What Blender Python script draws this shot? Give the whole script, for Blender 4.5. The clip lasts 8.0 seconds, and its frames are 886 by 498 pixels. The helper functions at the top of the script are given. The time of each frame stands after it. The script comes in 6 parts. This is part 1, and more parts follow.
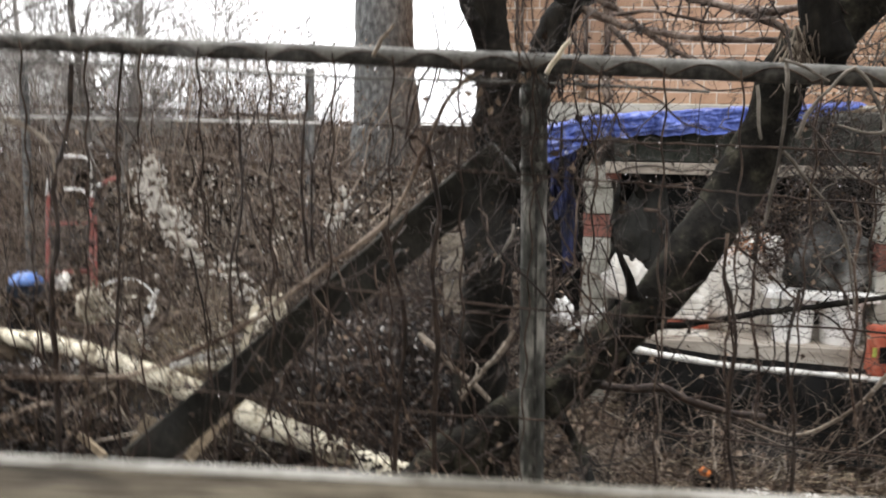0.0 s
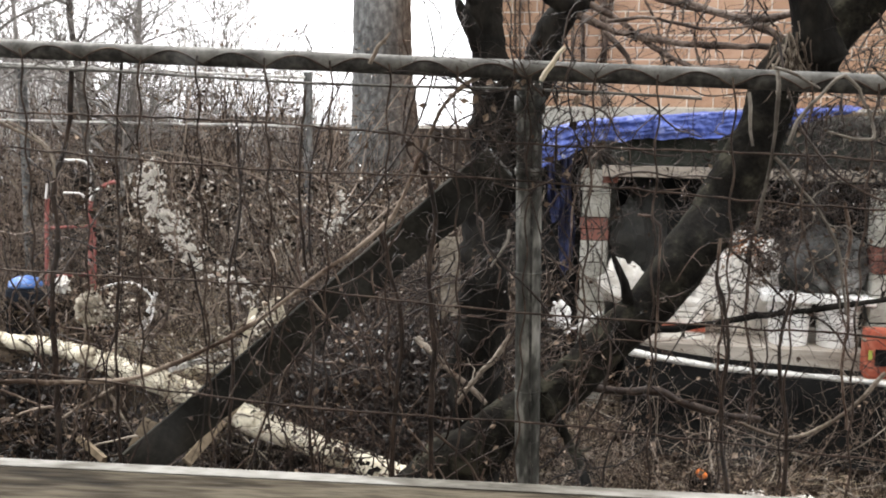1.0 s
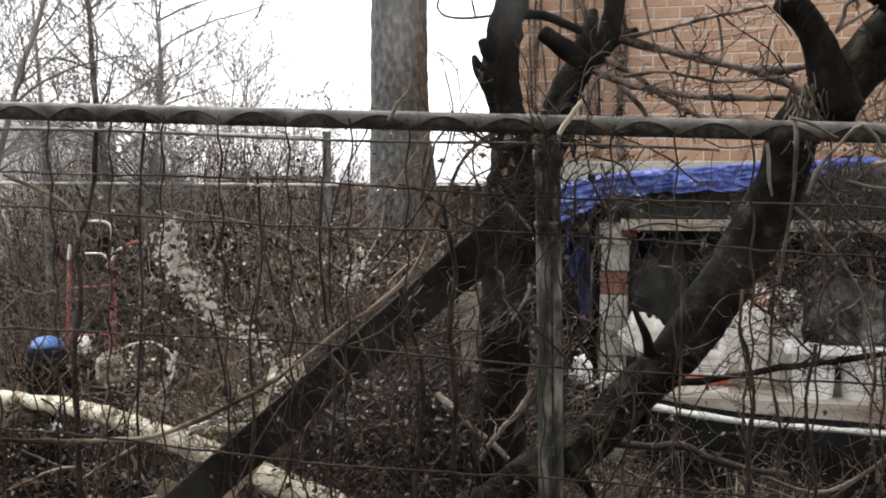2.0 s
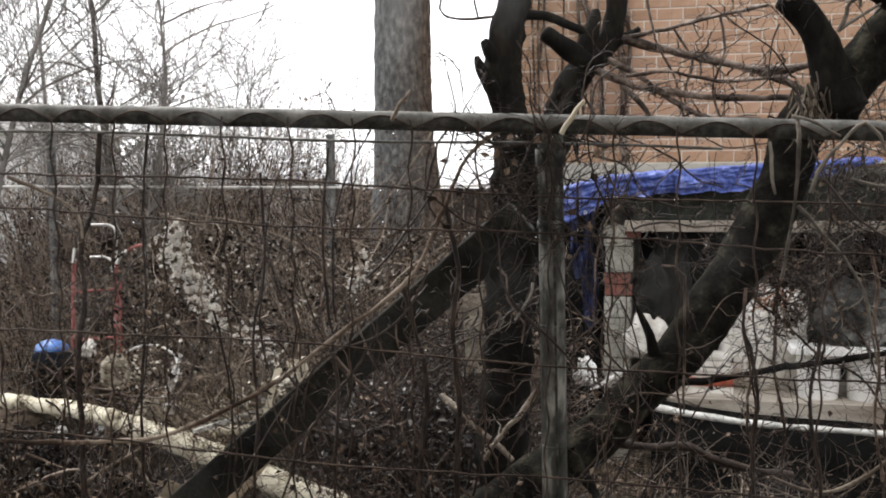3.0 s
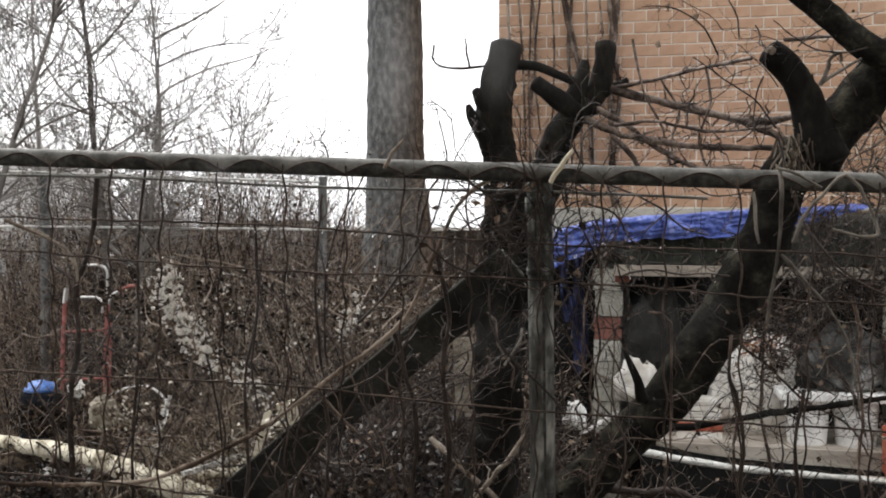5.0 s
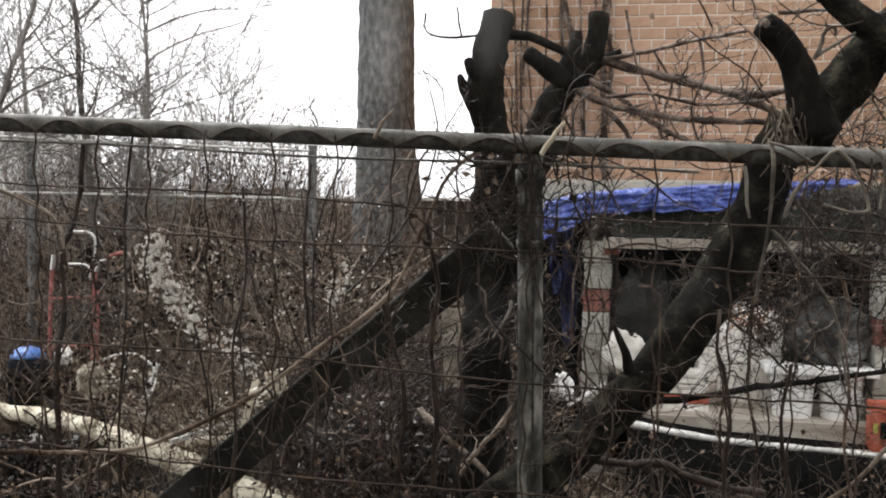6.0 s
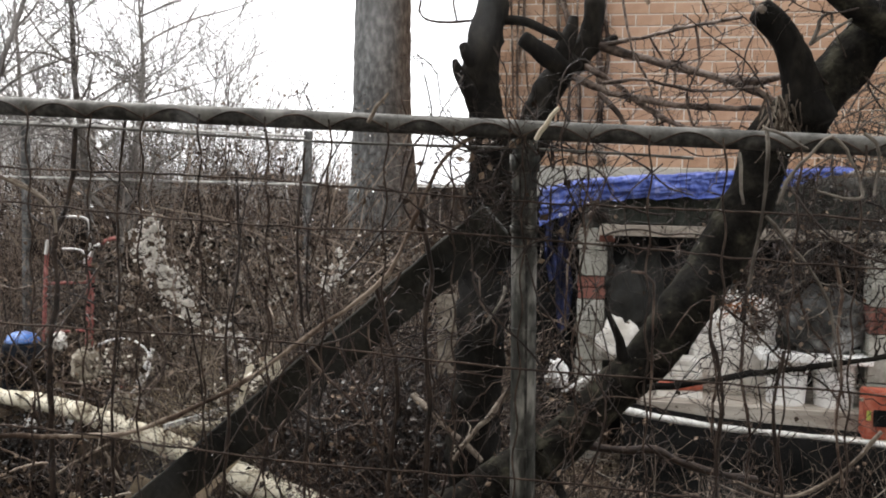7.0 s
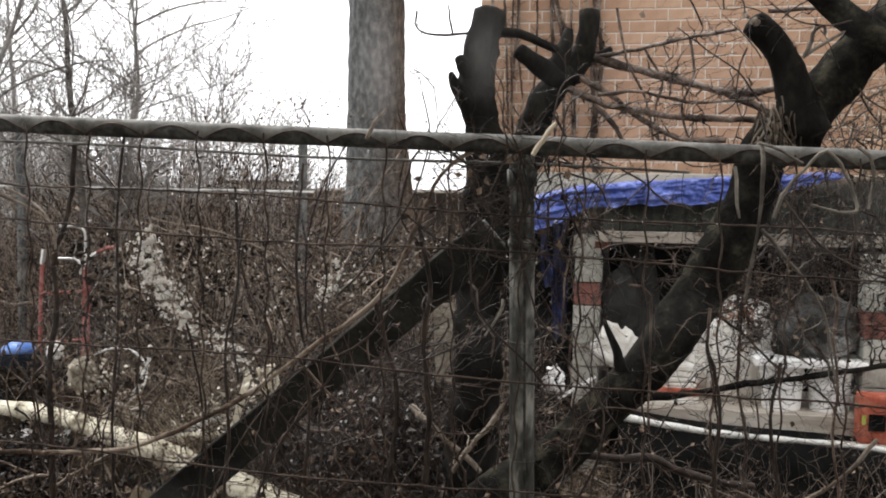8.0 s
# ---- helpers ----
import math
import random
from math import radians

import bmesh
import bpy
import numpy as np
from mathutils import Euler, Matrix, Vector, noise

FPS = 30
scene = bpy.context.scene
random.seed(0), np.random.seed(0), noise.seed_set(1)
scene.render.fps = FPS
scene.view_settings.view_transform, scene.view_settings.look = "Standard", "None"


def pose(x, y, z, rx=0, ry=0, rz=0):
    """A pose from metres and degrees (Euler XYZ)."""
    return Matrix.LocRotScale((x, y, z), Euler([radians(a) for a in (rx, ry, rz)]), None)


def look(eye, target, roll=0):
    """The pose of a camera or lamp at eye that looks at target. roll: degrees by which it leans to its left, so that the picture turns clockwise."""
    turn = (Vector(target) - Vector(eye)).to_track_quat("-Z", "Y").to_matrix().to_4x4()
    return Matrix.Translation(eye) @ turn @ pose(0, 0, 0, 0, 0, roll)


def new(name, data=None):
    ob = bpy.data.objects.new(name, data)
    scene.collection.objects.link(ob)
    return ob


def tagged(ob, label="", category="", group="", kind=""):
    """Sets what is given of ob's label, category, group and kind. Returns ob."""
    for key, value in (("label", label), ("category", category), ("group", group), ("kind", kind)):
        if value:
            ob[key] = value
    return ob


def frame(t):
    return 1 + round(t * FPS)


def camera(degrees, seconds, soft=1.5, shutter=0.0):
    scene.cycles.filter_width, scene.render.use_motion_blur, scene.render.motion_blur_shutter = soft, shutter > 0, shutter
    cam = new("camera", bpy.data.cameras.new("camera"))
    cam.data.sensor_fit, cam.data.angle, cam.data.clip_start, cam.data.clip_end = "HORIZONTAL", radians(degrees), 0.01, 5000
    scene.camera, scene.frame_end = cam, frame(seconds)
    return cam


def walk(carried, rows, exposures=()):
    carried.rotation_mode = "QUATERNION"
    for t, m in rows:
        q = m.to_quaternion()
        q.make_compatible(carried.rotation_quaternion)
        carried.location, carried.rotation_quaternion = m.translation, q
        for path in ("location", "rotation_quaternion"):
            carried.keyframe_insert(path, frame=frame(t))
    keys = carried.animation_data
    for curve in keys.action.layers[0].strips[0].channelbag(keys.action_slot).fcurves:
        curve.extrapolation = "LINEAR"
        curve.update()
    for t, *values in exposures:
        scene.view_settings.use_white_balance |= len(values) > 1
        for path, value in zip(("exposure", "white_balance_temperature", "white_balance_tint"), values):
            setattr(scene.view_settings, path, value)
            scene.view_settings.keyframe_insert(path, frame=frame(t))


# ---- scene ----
cam = camera(49.6, 8.0, soft=1.92, shutter=0.5)
walk(cam, [
    (0, pose(-0.0028, 0.0556, 2.0454, 82.577, -0.857, -0.972)),
    (0.1, pose(0.0052, 0.0545, 2.0705, 83.013, 0.583, -0.838)),
    (0.2, pose(0.0098, 0.0440, 2.0722, 83.486, 0.552, -0.811)),
    (0.3, pose(0.0138, 0.0363, 2.0952, 83.468, 1.183, -0.701)),
    (0.4, pose(0.0090, 0.0212, 2.0882, 83.155, 1.295, -0.796)),
    (0.5, pose(0.0107, 0.0107, 2.0832, 82.311, 0.309, -1.241)),
    (0.6, pose(0.0047, 0.0097, 2.0817, 81.345, -0.005, -1.751)),
    (0.7, pose(0.0086, 0.0183, 2.0793, 81.111, 0.272, -1.862)),
    (0.8, pose(0.0110, 0.0223, 2.0765, 81.409, 0.108, -1.566)),
    (0.9, pose(0.0039, 0.0260, 2.0702, 82.189, -0.076, -1.388)),
    (1, pose(0.0029, 0.0292, 2.0554, 82.725, -0.821, -1.060)),
    (1.2, pose(0.0070, 0.0458, 2.0712, 82.330, -0.239, -0.410)),
    (1.3, pose(-0.0013, 0.0590, 2.0667, 82.590, -0.453, -0.492)),
    (1.5, pose(-0.0108, 0.0463, 2.0459, 83.813, -1.491, -0.962)),
    (1.7, pose(-0.0063, 0.0374, 2.0503, 85.308, -0.976, -0.808)),
    (1.8, pose(-0.0050, 0.0334, 2.0489, 85.907, -0.630, -0.574)),
    (2, pose(-0.0018, 0.0251, 2.0488, 86.114, -0.038, -0.035)),
    (3.5, pose(0.0027, 0.0223, 2.0383, 86.739, 0.187, 0.233)),
    (4, pose(0.0037, 0.0015, 2.0457, 88.193, 0.149, 0.098)),
    (4.5, pose(-0.0000, 0.0000, 2.0500, 88.616, 0.000, -0.000)),
    (4.7, pose(0.0012, -0.0176, 2.0517, 88.953, -0.052, -0.113)),
    (6, pose(0.0019, -0.0036, 2.0562, 87.003, -0.886, -0.910)),
    (6.5, pose(0.0024, 0.0032, 2.0545, 86.384, -0.912, -0.882)),
    (7, pose(0.0083, 0.0009, 2.0517, 86.228, -1.126, -1.128)),
    (7.5, pose(0.0024, 0.0041, 2.0523, 86.645, -1.271, -1.304)),
    (8, pose(-0.0022, -0.0120, 2.0807, 86.444, -0.784, -1.475)),
], exposures=[(0.0, 1.37), (0.5, 1.36), (1.0, 1.47), (1.5, 1.47), (2.0, 0.96), (3.5, 0.96), (4.0, 0.77), (4.5, 0.74), (6.0, 0.92), (8.0, 0.97)])

# ---- light: bright overcast sky ----
SUN_EL, SUN_AZ = radians(48), radians(-35)
world = bpy.data.worlds.new("overcast")
scene.world = world
world.use_nodes = True
wn = world.node_tree
sky = wn.nodes.new("ShaderNodeTexSky")
sky.sky_type, sky.sun_disc = "NISHITA", False
sky.sun_elevation, sky.sun_rotation = SUN_EL, SUN_AZ
sky.air_density, sky.dust_density = 1.0, 4.0
grey = wn.nodes.new("ShaderNodeHueSaturation")
grey.inputs["Saturation"].default_value = 0.12
wn.links.new(sky.outputs[0], grey.inputs["Color"])
bg = wn.nodes["Background"]
cloud = wn.nodes.new("ShaderNodeMix")
cloud.data_type = "RGBA"
cloud.inputs[0].default_value = 0.65
cloud.inputs[7].default_value = (9.0, 9.1, 9.3, 1)
wn.links.new(grey.outputs[0], cloud.inputs[6])
wn.links.new(cloud.outputs[2], bg.inputs[0])
bg.inputs[1].default_value = 0.15
sun = new("sun", bpy.data.lights.new("sun", "SUN"))
sun.data.energy, sun.data.angle, sun.data.color = 1.5, radians(25), (1.0, 0.97, 0.92)
sun.matrix_world = look((-4, 8, 9), (0, 3, 0))


# ---- materials ----
def mat(name, cols, rough=0.8, scale=8.0, bump=0.3, metal=0.0, fine=60.0, spread=0.0, island=False, stretch=(1, 1, 1), spec=0.07):
    """cols: two to four colours from a coarse noise; a fine noise adds grain and relief."""
    m = bpy.data.materials.new(name)
    m.use_nodes = True
    nt, bs = m.node_tree, m.node_tree.nodes["Principled BSDF"]
    tc = nt.nodes.new("ShaderNodeTexCoord")
    mp = nt.nodes.new("ShaderNodeMapping")
    mp.inputs["Scale"].default_value = stretch
    nt.links.new(tc.outputs["Object"], mp.inputs[0])
    n1 = nt.nodes.new("ShaderNodeTexNoise")
    n1.inputs["Scale"].default_value, n1.inputs["Detail"].default_value = scale, 6
    n2 = nt.nodes.new("ShaderNodeTexNoise")
    n2.inputs["Scale"].default_value, n2.inputs["Detail"].default_value = fine, 4
    nt.links.new(mp.outputs[0], n1.inputs[0])
    nt.links.new(mp.outputs[0], n2.inputs[0])
    add = nt.nodes.new("ShaderNodeMath")
    add.operation = "MULTIPLY_ADD"
    add.inputs[1].default_value = 0.35
    nt.links.new(n2.outputs[0], add.inputs[0])
    sub = nt.nodes.new("ShaderNodeMath")
    sub.operation = "SUBTRACT"
    nt.links.new(n1.outputs[0], sub.inputs[0])
    sub.inputs[1].default_value = 0.175
    nt.links.new(sub.outputs[0], add.inputs[2])
    src = add.outputs[0]
    if spread:
        rnd = nt.nodes.new("ShaderNodeNewGeometry" if island else "ShaderNodeObjectInfo")
        r2 = nt.nodes.new("ShaderNodeMath")
        r2.operation = "MULTIPLY_ADD"
        r2.inputs[1].default_value = spread
        nt.links.new(rnd.outputs["Random Per Island" if island else "Random"], r2.inputs[0])
        off = nt.nodes.new("ShaderNodeMath")
        off.operation = "SUBTRACT"
        off.inputs[1].default_value = spread / 2
        nt.links.new(src, off.inputs[0])
        nt.links.new(off.outputs[0], r2.inputs[2])
        src = r2.outputs[0]
    cr = nt.nodes.new("ShaderNodeValToRGB")
    el = cr.color_ramp.elements
    k = len(cols)
    while len(el) < k:
        el.new(0.5)
    for i, c in enumerate(cols):
        el[i].position = 0.3 + 0.4 * i / max(1, k - 1)
        el[i].color = (*c, 1)
    nt.links.new(src, cr.inputs[0])
    nt.links.new(cr.outputs[0], bs.inputs["Base Color"])
    bs.inputs["Roughness"].default_value = rough
    bs.inputs["Metallic"].default_value = metal
    bs.inputs["Specular IOR Level"].default_value = spec
    if bump:
        b = nt.nodes.new("ShaderNodeBump")
        b.inputs["Strength"].default_value = bump
        b.inputs["Distance"].default_value = 0.01
        nt.links.new(add.outputs[0], b.inputs["Height"])
        nt.links.new(b.outputs[0], bs.inputs["Normal"])
    return m


M_SOIL = mat("leaf_litter", [(0.011, 0.009, 0.007), (0.030, 0.022, 0.016), (0.075, 0.056, 0.039), (0.028, 0.020, 0.015)], 0.95, 5, 0.8, fine=45)
M_MULCH = mat("dark_rotting_leaves", [(0.008, 0.006, 0.005), (0.026, 0.019, 0.014), (0.075, 0.055, 0.039)], 0.9, 3, 0, spread=0.6, island=True)
M_STRAW = mat("straw", [(0.10, 0.076, 0.052), (0.30, 0.24, 0.165), (0.50, 0.42, 0.31)], 0.9, 3, 0, spread=0.5, island=True)
M_LEAF = mat("dry_leaves", [(0.028, 0.019, 0.014), (0.092, 0.064, 0.046), (0.25, 0.19, 0.145)], 0.9, 3, 0, spread=0.6, island=True)
M_PALELEAF = mat("pale_curled_leaves", [(0.06, 0.052, 0.044), (0.20, 0.178, 0.152), (0.44, 0.405, 0.36)], 0.8, 3, 0, spread=0.6, island=True)
M_TWIG = mat("brown_twigs", [(0.010, 0.007, 0.006), (0.034, 0.023, 0.0175), (0.095, 0.068, 0.053), (0.27, 0.22, 0.18)], 0.85, 4, 0, spread=0.6, island=True)
M_TWIGPALE = mat("grey_twigs", [(0.05, 0.038, 0.03), (0.13, 0.105, 0.085), (0.34, 0.295, 0.245)], 0.85, 4, 0, spread=0.5, island=True)
# bark of the dark vines; also stands in for shade on some stems
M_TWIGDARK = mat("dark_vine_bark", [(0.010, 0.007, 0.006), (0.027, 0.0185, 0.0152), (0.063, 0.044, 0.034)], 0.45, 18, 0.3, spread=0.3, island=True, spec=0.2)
M_VINERED = mat("red_brown_vine_bark", [(0.014, 0.009, 0.0075), (0.036, 0.023, 0.018), (0.075, 0.048, 0.037), (0.16, 0.12, 0.095)], 0.45, 16, 0.2, spread=0.45, island=True, spec=0.2)
M_BRANCH = mat("damp_pinkish_branch_bark", [(0.022, 0.016, 0.013), (0.065, 0.047, 0.039), (0.17, 0.13, 0.11), (0.30, 0.25, 0.22)], 0.5, 14, 0.4, spread=0.2, island=True, spec=0.15)
M_VINEPALE = mat("pale_vine_bark", [(0.048, 0.041, 0.035), (0.11, 0.097, 0.084), (0.20, 0.18, 0.157)], 0.7, 22, 0.4, spread=0.2)
M_BARKWET = mat("wet_black_bark", [(0.006, 0.0055, 0.005), (0.012, 0.011, 0.010), (0.026, 0.023, 0.019)], 0.62, 14, 0.9, fine=70, stretch=(1, 1, 0.5), spec=0.02)
M_BARKMOSS = mat("mossy_dark_bark", [(0.005, 0.0046, 0.0042), (0.010, 0.009, 0.008), (0.021, 0.0195, 0.0155), (0.055, 0.052, 0.038)], 0.8, 13, 1.0, fine=75, spec=0.02)
M_BARKGREY = mat("grey_trunk_bark", [(0.06, 0.0605, 0.060), (0.115, 0.116, 0.114), (0.21, 0.211, 0.207)], 0.9, 18, 1.0, fine=80, stretch=(1, 1, 0.5))
# bark lightened to put the sky's glare on far twigs into the colour
M_BARKFAR = mat("glare_paled_bark", [(0.12, 0.11, 0.103), (0.20, 0.187, 0.175), (0.30, 0.282, 0.265)], 0.9, 3, 0, spread=0.3, island=True)
M_BARKDARK = mat("dark_sapling_bark", [(0.045, 0.040, 0.036), (0.085, 0.077, 0.070), (0.15, 0.138, 0.126)], 0.9, 8, 0.3, spread=0.3, island=True)
M_TIMBER = mat("weathered_dark_timber", [(0.008, 0.0078, 0.007), (0.019, 0.018, 0.0155), (0.042, 0.039, 0.033)], 0.8, 6, 0.6, fine=50, stretch=(1, 1, 1), spec=0.02)
M_CUT = mat("cut_wood", [(0.10, 0.078, 0.054), (0.23, 0.18, 0.125)], 0.85, 20, 0.3)
M_LOG = mat("barkless_pale_log", [(0.09, 0.072, 0.05), (0.40, 0.355, 0.265), (0.62, 0.57, 0.45), (0.70, 0.65, 0.525), (0.40, 0.355, 0.26)], 0.75, 7, 0.7, fine=34)
M_GALV = mat("dull_galvanised_steel", [(0.06, 0.058, 0.054), (0.125, 0.122, 0.115), (0.205, 0.20, 0.19)], 0.6, 14, 0.35, metal=0.2, fine=80)
M_POST = mat("stained_galvanised_post", [(0.022, 0.023, 0.021), (0.068, 0.069, 0.064), (0.30, 0.295, 0.275)], 0.6, 22, 0.5, metal=0.2, fine=70, stretch=(1, 1, 0.35))
M_DARKGREY = mat("dark_grey_mottled", [(0.022, 0.021, 0.020), (0.046, 0.045, 0.043), (0.085, 0.082, 0.077)], 0.8, 30, 0.4)
M_WIRE = mat("rusty_wire", [(0.020, 0.016, 0.014), (0.05, 0.036, 0.03), (0.10, 0.075, 0.06)], 0.7, 20, 0.2, metal=0.3)
M_BRICK = mat("orange_brown_brick", [(0.345, 0.213, 0.139), (0.415, 0.263, 0.175), (0.475, 0.317, 0.217)], 0.9, 6, 0.35, fine=90, spread=0.28)
M_MORTAR = mat("pale_mortar", [(0.48, 0.42, 0.35), (0.62, 0.56, 0.48)], 0.95, 8, 0.4)
M_CONCRETE = mat("grey_concrete", [(0.24, 0.23, 0.20), (0.37, 0.36, 0.32), (0.47, 0.45, 0.41)], 0.92, 7, 0.4, spread=0.2)
M_REDBRICK = mat("red_brick", [(0.13, 0.058, 0.046), (0.22, 0.10, 0.08)], 0.9, 12, 0.3, spread=0.3)
M_TARP = mat("blue_tarp", [(0.035, 0.055, 0.20), (0.07, 0.105, 0.35), (0.11, 0.155, 0.45), (0.26, 0.30, 0.58)], 0.38, 9, 1.0, fine=42, spec=0.25)
M_LUMBER = mat("brown_lumber", [(0.09, 0.066, 0.048), (0.20, 0.152, 0.112), (0.31, 0.25, 0.19)], 0.85, 5, 0.4, fine=45, stretch=(0.2, 1, 1))
M_BENCH = mat("grey_weathered_board", [(0.22, 0.19, 0.16), (0.39, 0.345, 0.295), (0.53, 0.485, 0.425)], 0.85, 5, 0.4, fine=45, stretch=(0.2, 1, 1))
# darker copy of the blue tarp, with the shade put into its colour
M_TARPSHADE = mat("shaded_blue_tarp", [(0.009, 0.011, 0.028), (0.017, 0.021, 0.056), (0.038, 0.045, 0.11)], 0.5, 9, 0.8, fine=30, spec=0.1)
M_STONE = mat("tan_broken_concrete", [(0.10, 0.085, 0.065), (0.24, 0.21, 0.165), (0.42, 0.385, 0.32)], 0.9, 9, 0.8, fine=40)
# glossy wet leaves, their colour taken down to stand in for deep shade
M_SHADELEAF = mat("shade_dark_wet_leaves", [(0.006, 0.0045, 0.004), (0.017, 0.0115, 0.009), (0.045, 0.030, 0.023)], 0.35, 3, 0, spread=0.6, island=True, spec=0.25)
M_SLAT = mat("green_grey_slats", [(0.015, 0.017, 0.014), (0.05, 0.053, 0.046)], 0.85, 6, 0.4, spread=0.3)
M_WHITE = mat("dirty_white_plastic", [(0.62, 0.61, 0.59), (0.82, 0.81, 0.79), (0.88, 0.87, 0.85)], 0.5, 5, 0.15)
M_SACK = mat("white_sacking", [(0.50, 0.46, 0.41), (0.74, 0.71, 0.66), (0.86, 0.84, 0.80)], 0.8, 5, 0.6, fine=30)
M_BAGDARK = mat("black_bag", [(0.010, 0.010, 0.009), (0.026, 0.025, 0.022)], 0.5, 9, 0.7, fine=28, spec=0.08)
M_BAGGREY = mat("cloudy_plastic_bag", [(0.012, 0.012, 0.0115), (0.035, 0.035, 0.033), (0.11, 0.11, 0.106), (0.36, 0.36, 0.35)], 0.4, 3.2, 0.8, fine=16, spec=0.15)
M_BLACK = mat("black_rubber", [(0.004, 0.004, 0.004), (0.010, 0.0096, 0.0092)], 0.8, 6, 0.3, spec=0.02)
M_RIM = mat("worn_pale_edge", [(0.20, 0.20, 0.19), (0.58, 0.57, 0.54), (0.74, 0.73, 0.70)], 0.45, 9, 0.3)
M_RED = mat("faded_red_paint", [(0.12, 0.045, 0.04), (0.25, 0.085, 0.075), (0.34, 0.16, 0.14)], 0.55, 14, 0.2)
M_CHROME = mat("worn_chrome", [(0.45, 0.44, 0.42), (0.70, 0.69, 0.67)], 0.3, 18, 0.1, metal=0.8)
M_BLUE = mat("bright_blue_plastic", [(0.03, 0.085, 0.28), (0.06, 0.16, 0.46), (0.20, 0.30, 0.58)], 0.35, 8, 0.2, spec=0.3)
M_DARKBIN = mat("dark_bin", [(0.006, 0.008, 0.012), (0.014, 0.017, 0.024)], 0.5, 8, 0.2)
M_ORANGE = mat("orange_plastic", [(0.55, 0.13, 0.03), (0.72, 0.22, 0.05)], 0.5, 10, 0.2)
M_ORANGERED = mat("orange_red_plastic", [(0.22, 0.055, 0.036), (0.36, 0.095, 0.058), (0.44, 0.15, 0.10)], 0.6, 14, 0.3)
M_NET = mat("faded_orange_netting", [(0.16, 0.07, 0.035), (0.36, 0.15, 0.07), (0.46, 0.21, 0.11)], 0.7, 10, 0.2, spread=0.4, island=True)
M_LIME = mat("lime_label", [(0.28, 0.32, 0.05), (0.46, 0.50, 0.12)], 0.5, 10, 0.1)
M_BOARD = mat("cream_board", [(0.46, 0.41, 0.31), (0.68, 0.62, 0.50)], 0.8, 9, 0.4)
M_BAG = mat("tan_rubble", [(0.06, 0.05, 0.04), (0.17, 0.145, 0.115), (0.34, 0.305, 0.26)], 0.9, 9, 0.6)
M_RUBBLE = mat("torn_cream_sacking", [(0.03, 0.025, 0.018), (0.12, 0.10, 0.075), (0.56, 0.52, 0.44), (0.74, 0.71, 0.63)], 0.9, 13, 0.8, fine=45)
M_SILL = mat("weathered_sill_paint", [(0.008, 0.006, 0.004), (0.034, 0.027, 0.018), (0.10, 0.086, 0.062), (0.05, 0.042, 0.03)], 0.85, 18, 0.6, fine=70, stretch=(0.30, 1.6, 1))
M_SILLWHITE = mat("white_sill_paint", [(0.03, 0.026, 0.02), (0.13, 0.122, 0.104), (0.30, 0.292, 0.27), (0.17, 0.16, 0.138)], 0.7, 16, 0.5, fine=90, stretch=(0.4, 1, 1))
M_WALLFAR = mat("dark_board_wall", [(0.045, 0.041, 0.038), (0.07, 0.064, 0.058), (0.10, 0.092, 0.083)], 0.9, 4, 0.3)
# unseen wall's paleness is chosen to bounce light onto the yard
M_SIDING = mat("bounce_house_render", [(0.44, 0.42, 0.38), (0.54, 0.52, 0.48)], 0.9, 5, 0.3)
M_PLASTER = mat("room_plaster", [(0.46, 0.45, 0.42), (0.54, 0.53, 0.50)], 0.9, 3, 0.1)


# paler than the near twigs: distance haze painted into the colour
M_BRUSHFAR = mat("haze_paled_twigs", [(0.04, 0.033, 0.029), (0.09, 0.076, 0.067), (0.18, 0.155, 0.138), (0.32, 0.285, 0.255)], 0.9, 3, 0, spread=0.5, island=True)
M_PALEWALL = mat("pale_far_wall", [(0.62, 0.61, 0.59), (0.74, 0.73, 0.71)], 0.9, 3, 0.1)


def fluff_material():
    """Papery white fluff that lets light through."""
    m = bpy.data.materials.new("white_seed_fluff")
    m.use_nodes = True
    nt = m.node_tree
    nt.nodes.remove(nt.nodes["Principled BSDF"])
    geo, cr = nt.nodes.new("ShaderNodeNewGeometry"), nt.nodes.new("ShaderNodeValToRGB")
    cr.color_ramp.elements[0].color, cr.color_ramp.elements[1].color = (0.80, 0.78, 0.74, 1), (0.90, 0.88, 0.85, 1)
    nt.links.new(geo.outputs["Random Per Island"], cr.inputs[0])
    df, tl, mx = nt.nodes.new("ShaderNodeBsdfDiffuse"), nt.nodes.new("ShaderNodeBsdfTranslucent"), nt.nodes.new("ShaderNodeMixShader")
    mx.inputs[0].default_value = 0.62
    nt.links.new(cr.outputs[0], df.inputs[0])
    nt.links.new(cr.outputs[0], tl.inputs[0])
    nt.links.new(df.outputs[0], mx.inputs[1])
    nt.links.new(tl.outputs[0], mx.inputs[2])
    nt.links.new(mx.outputs[0], nt.nodes["Material Output"].inputs[0])
    return m


M_FLUFF = fluff_material()


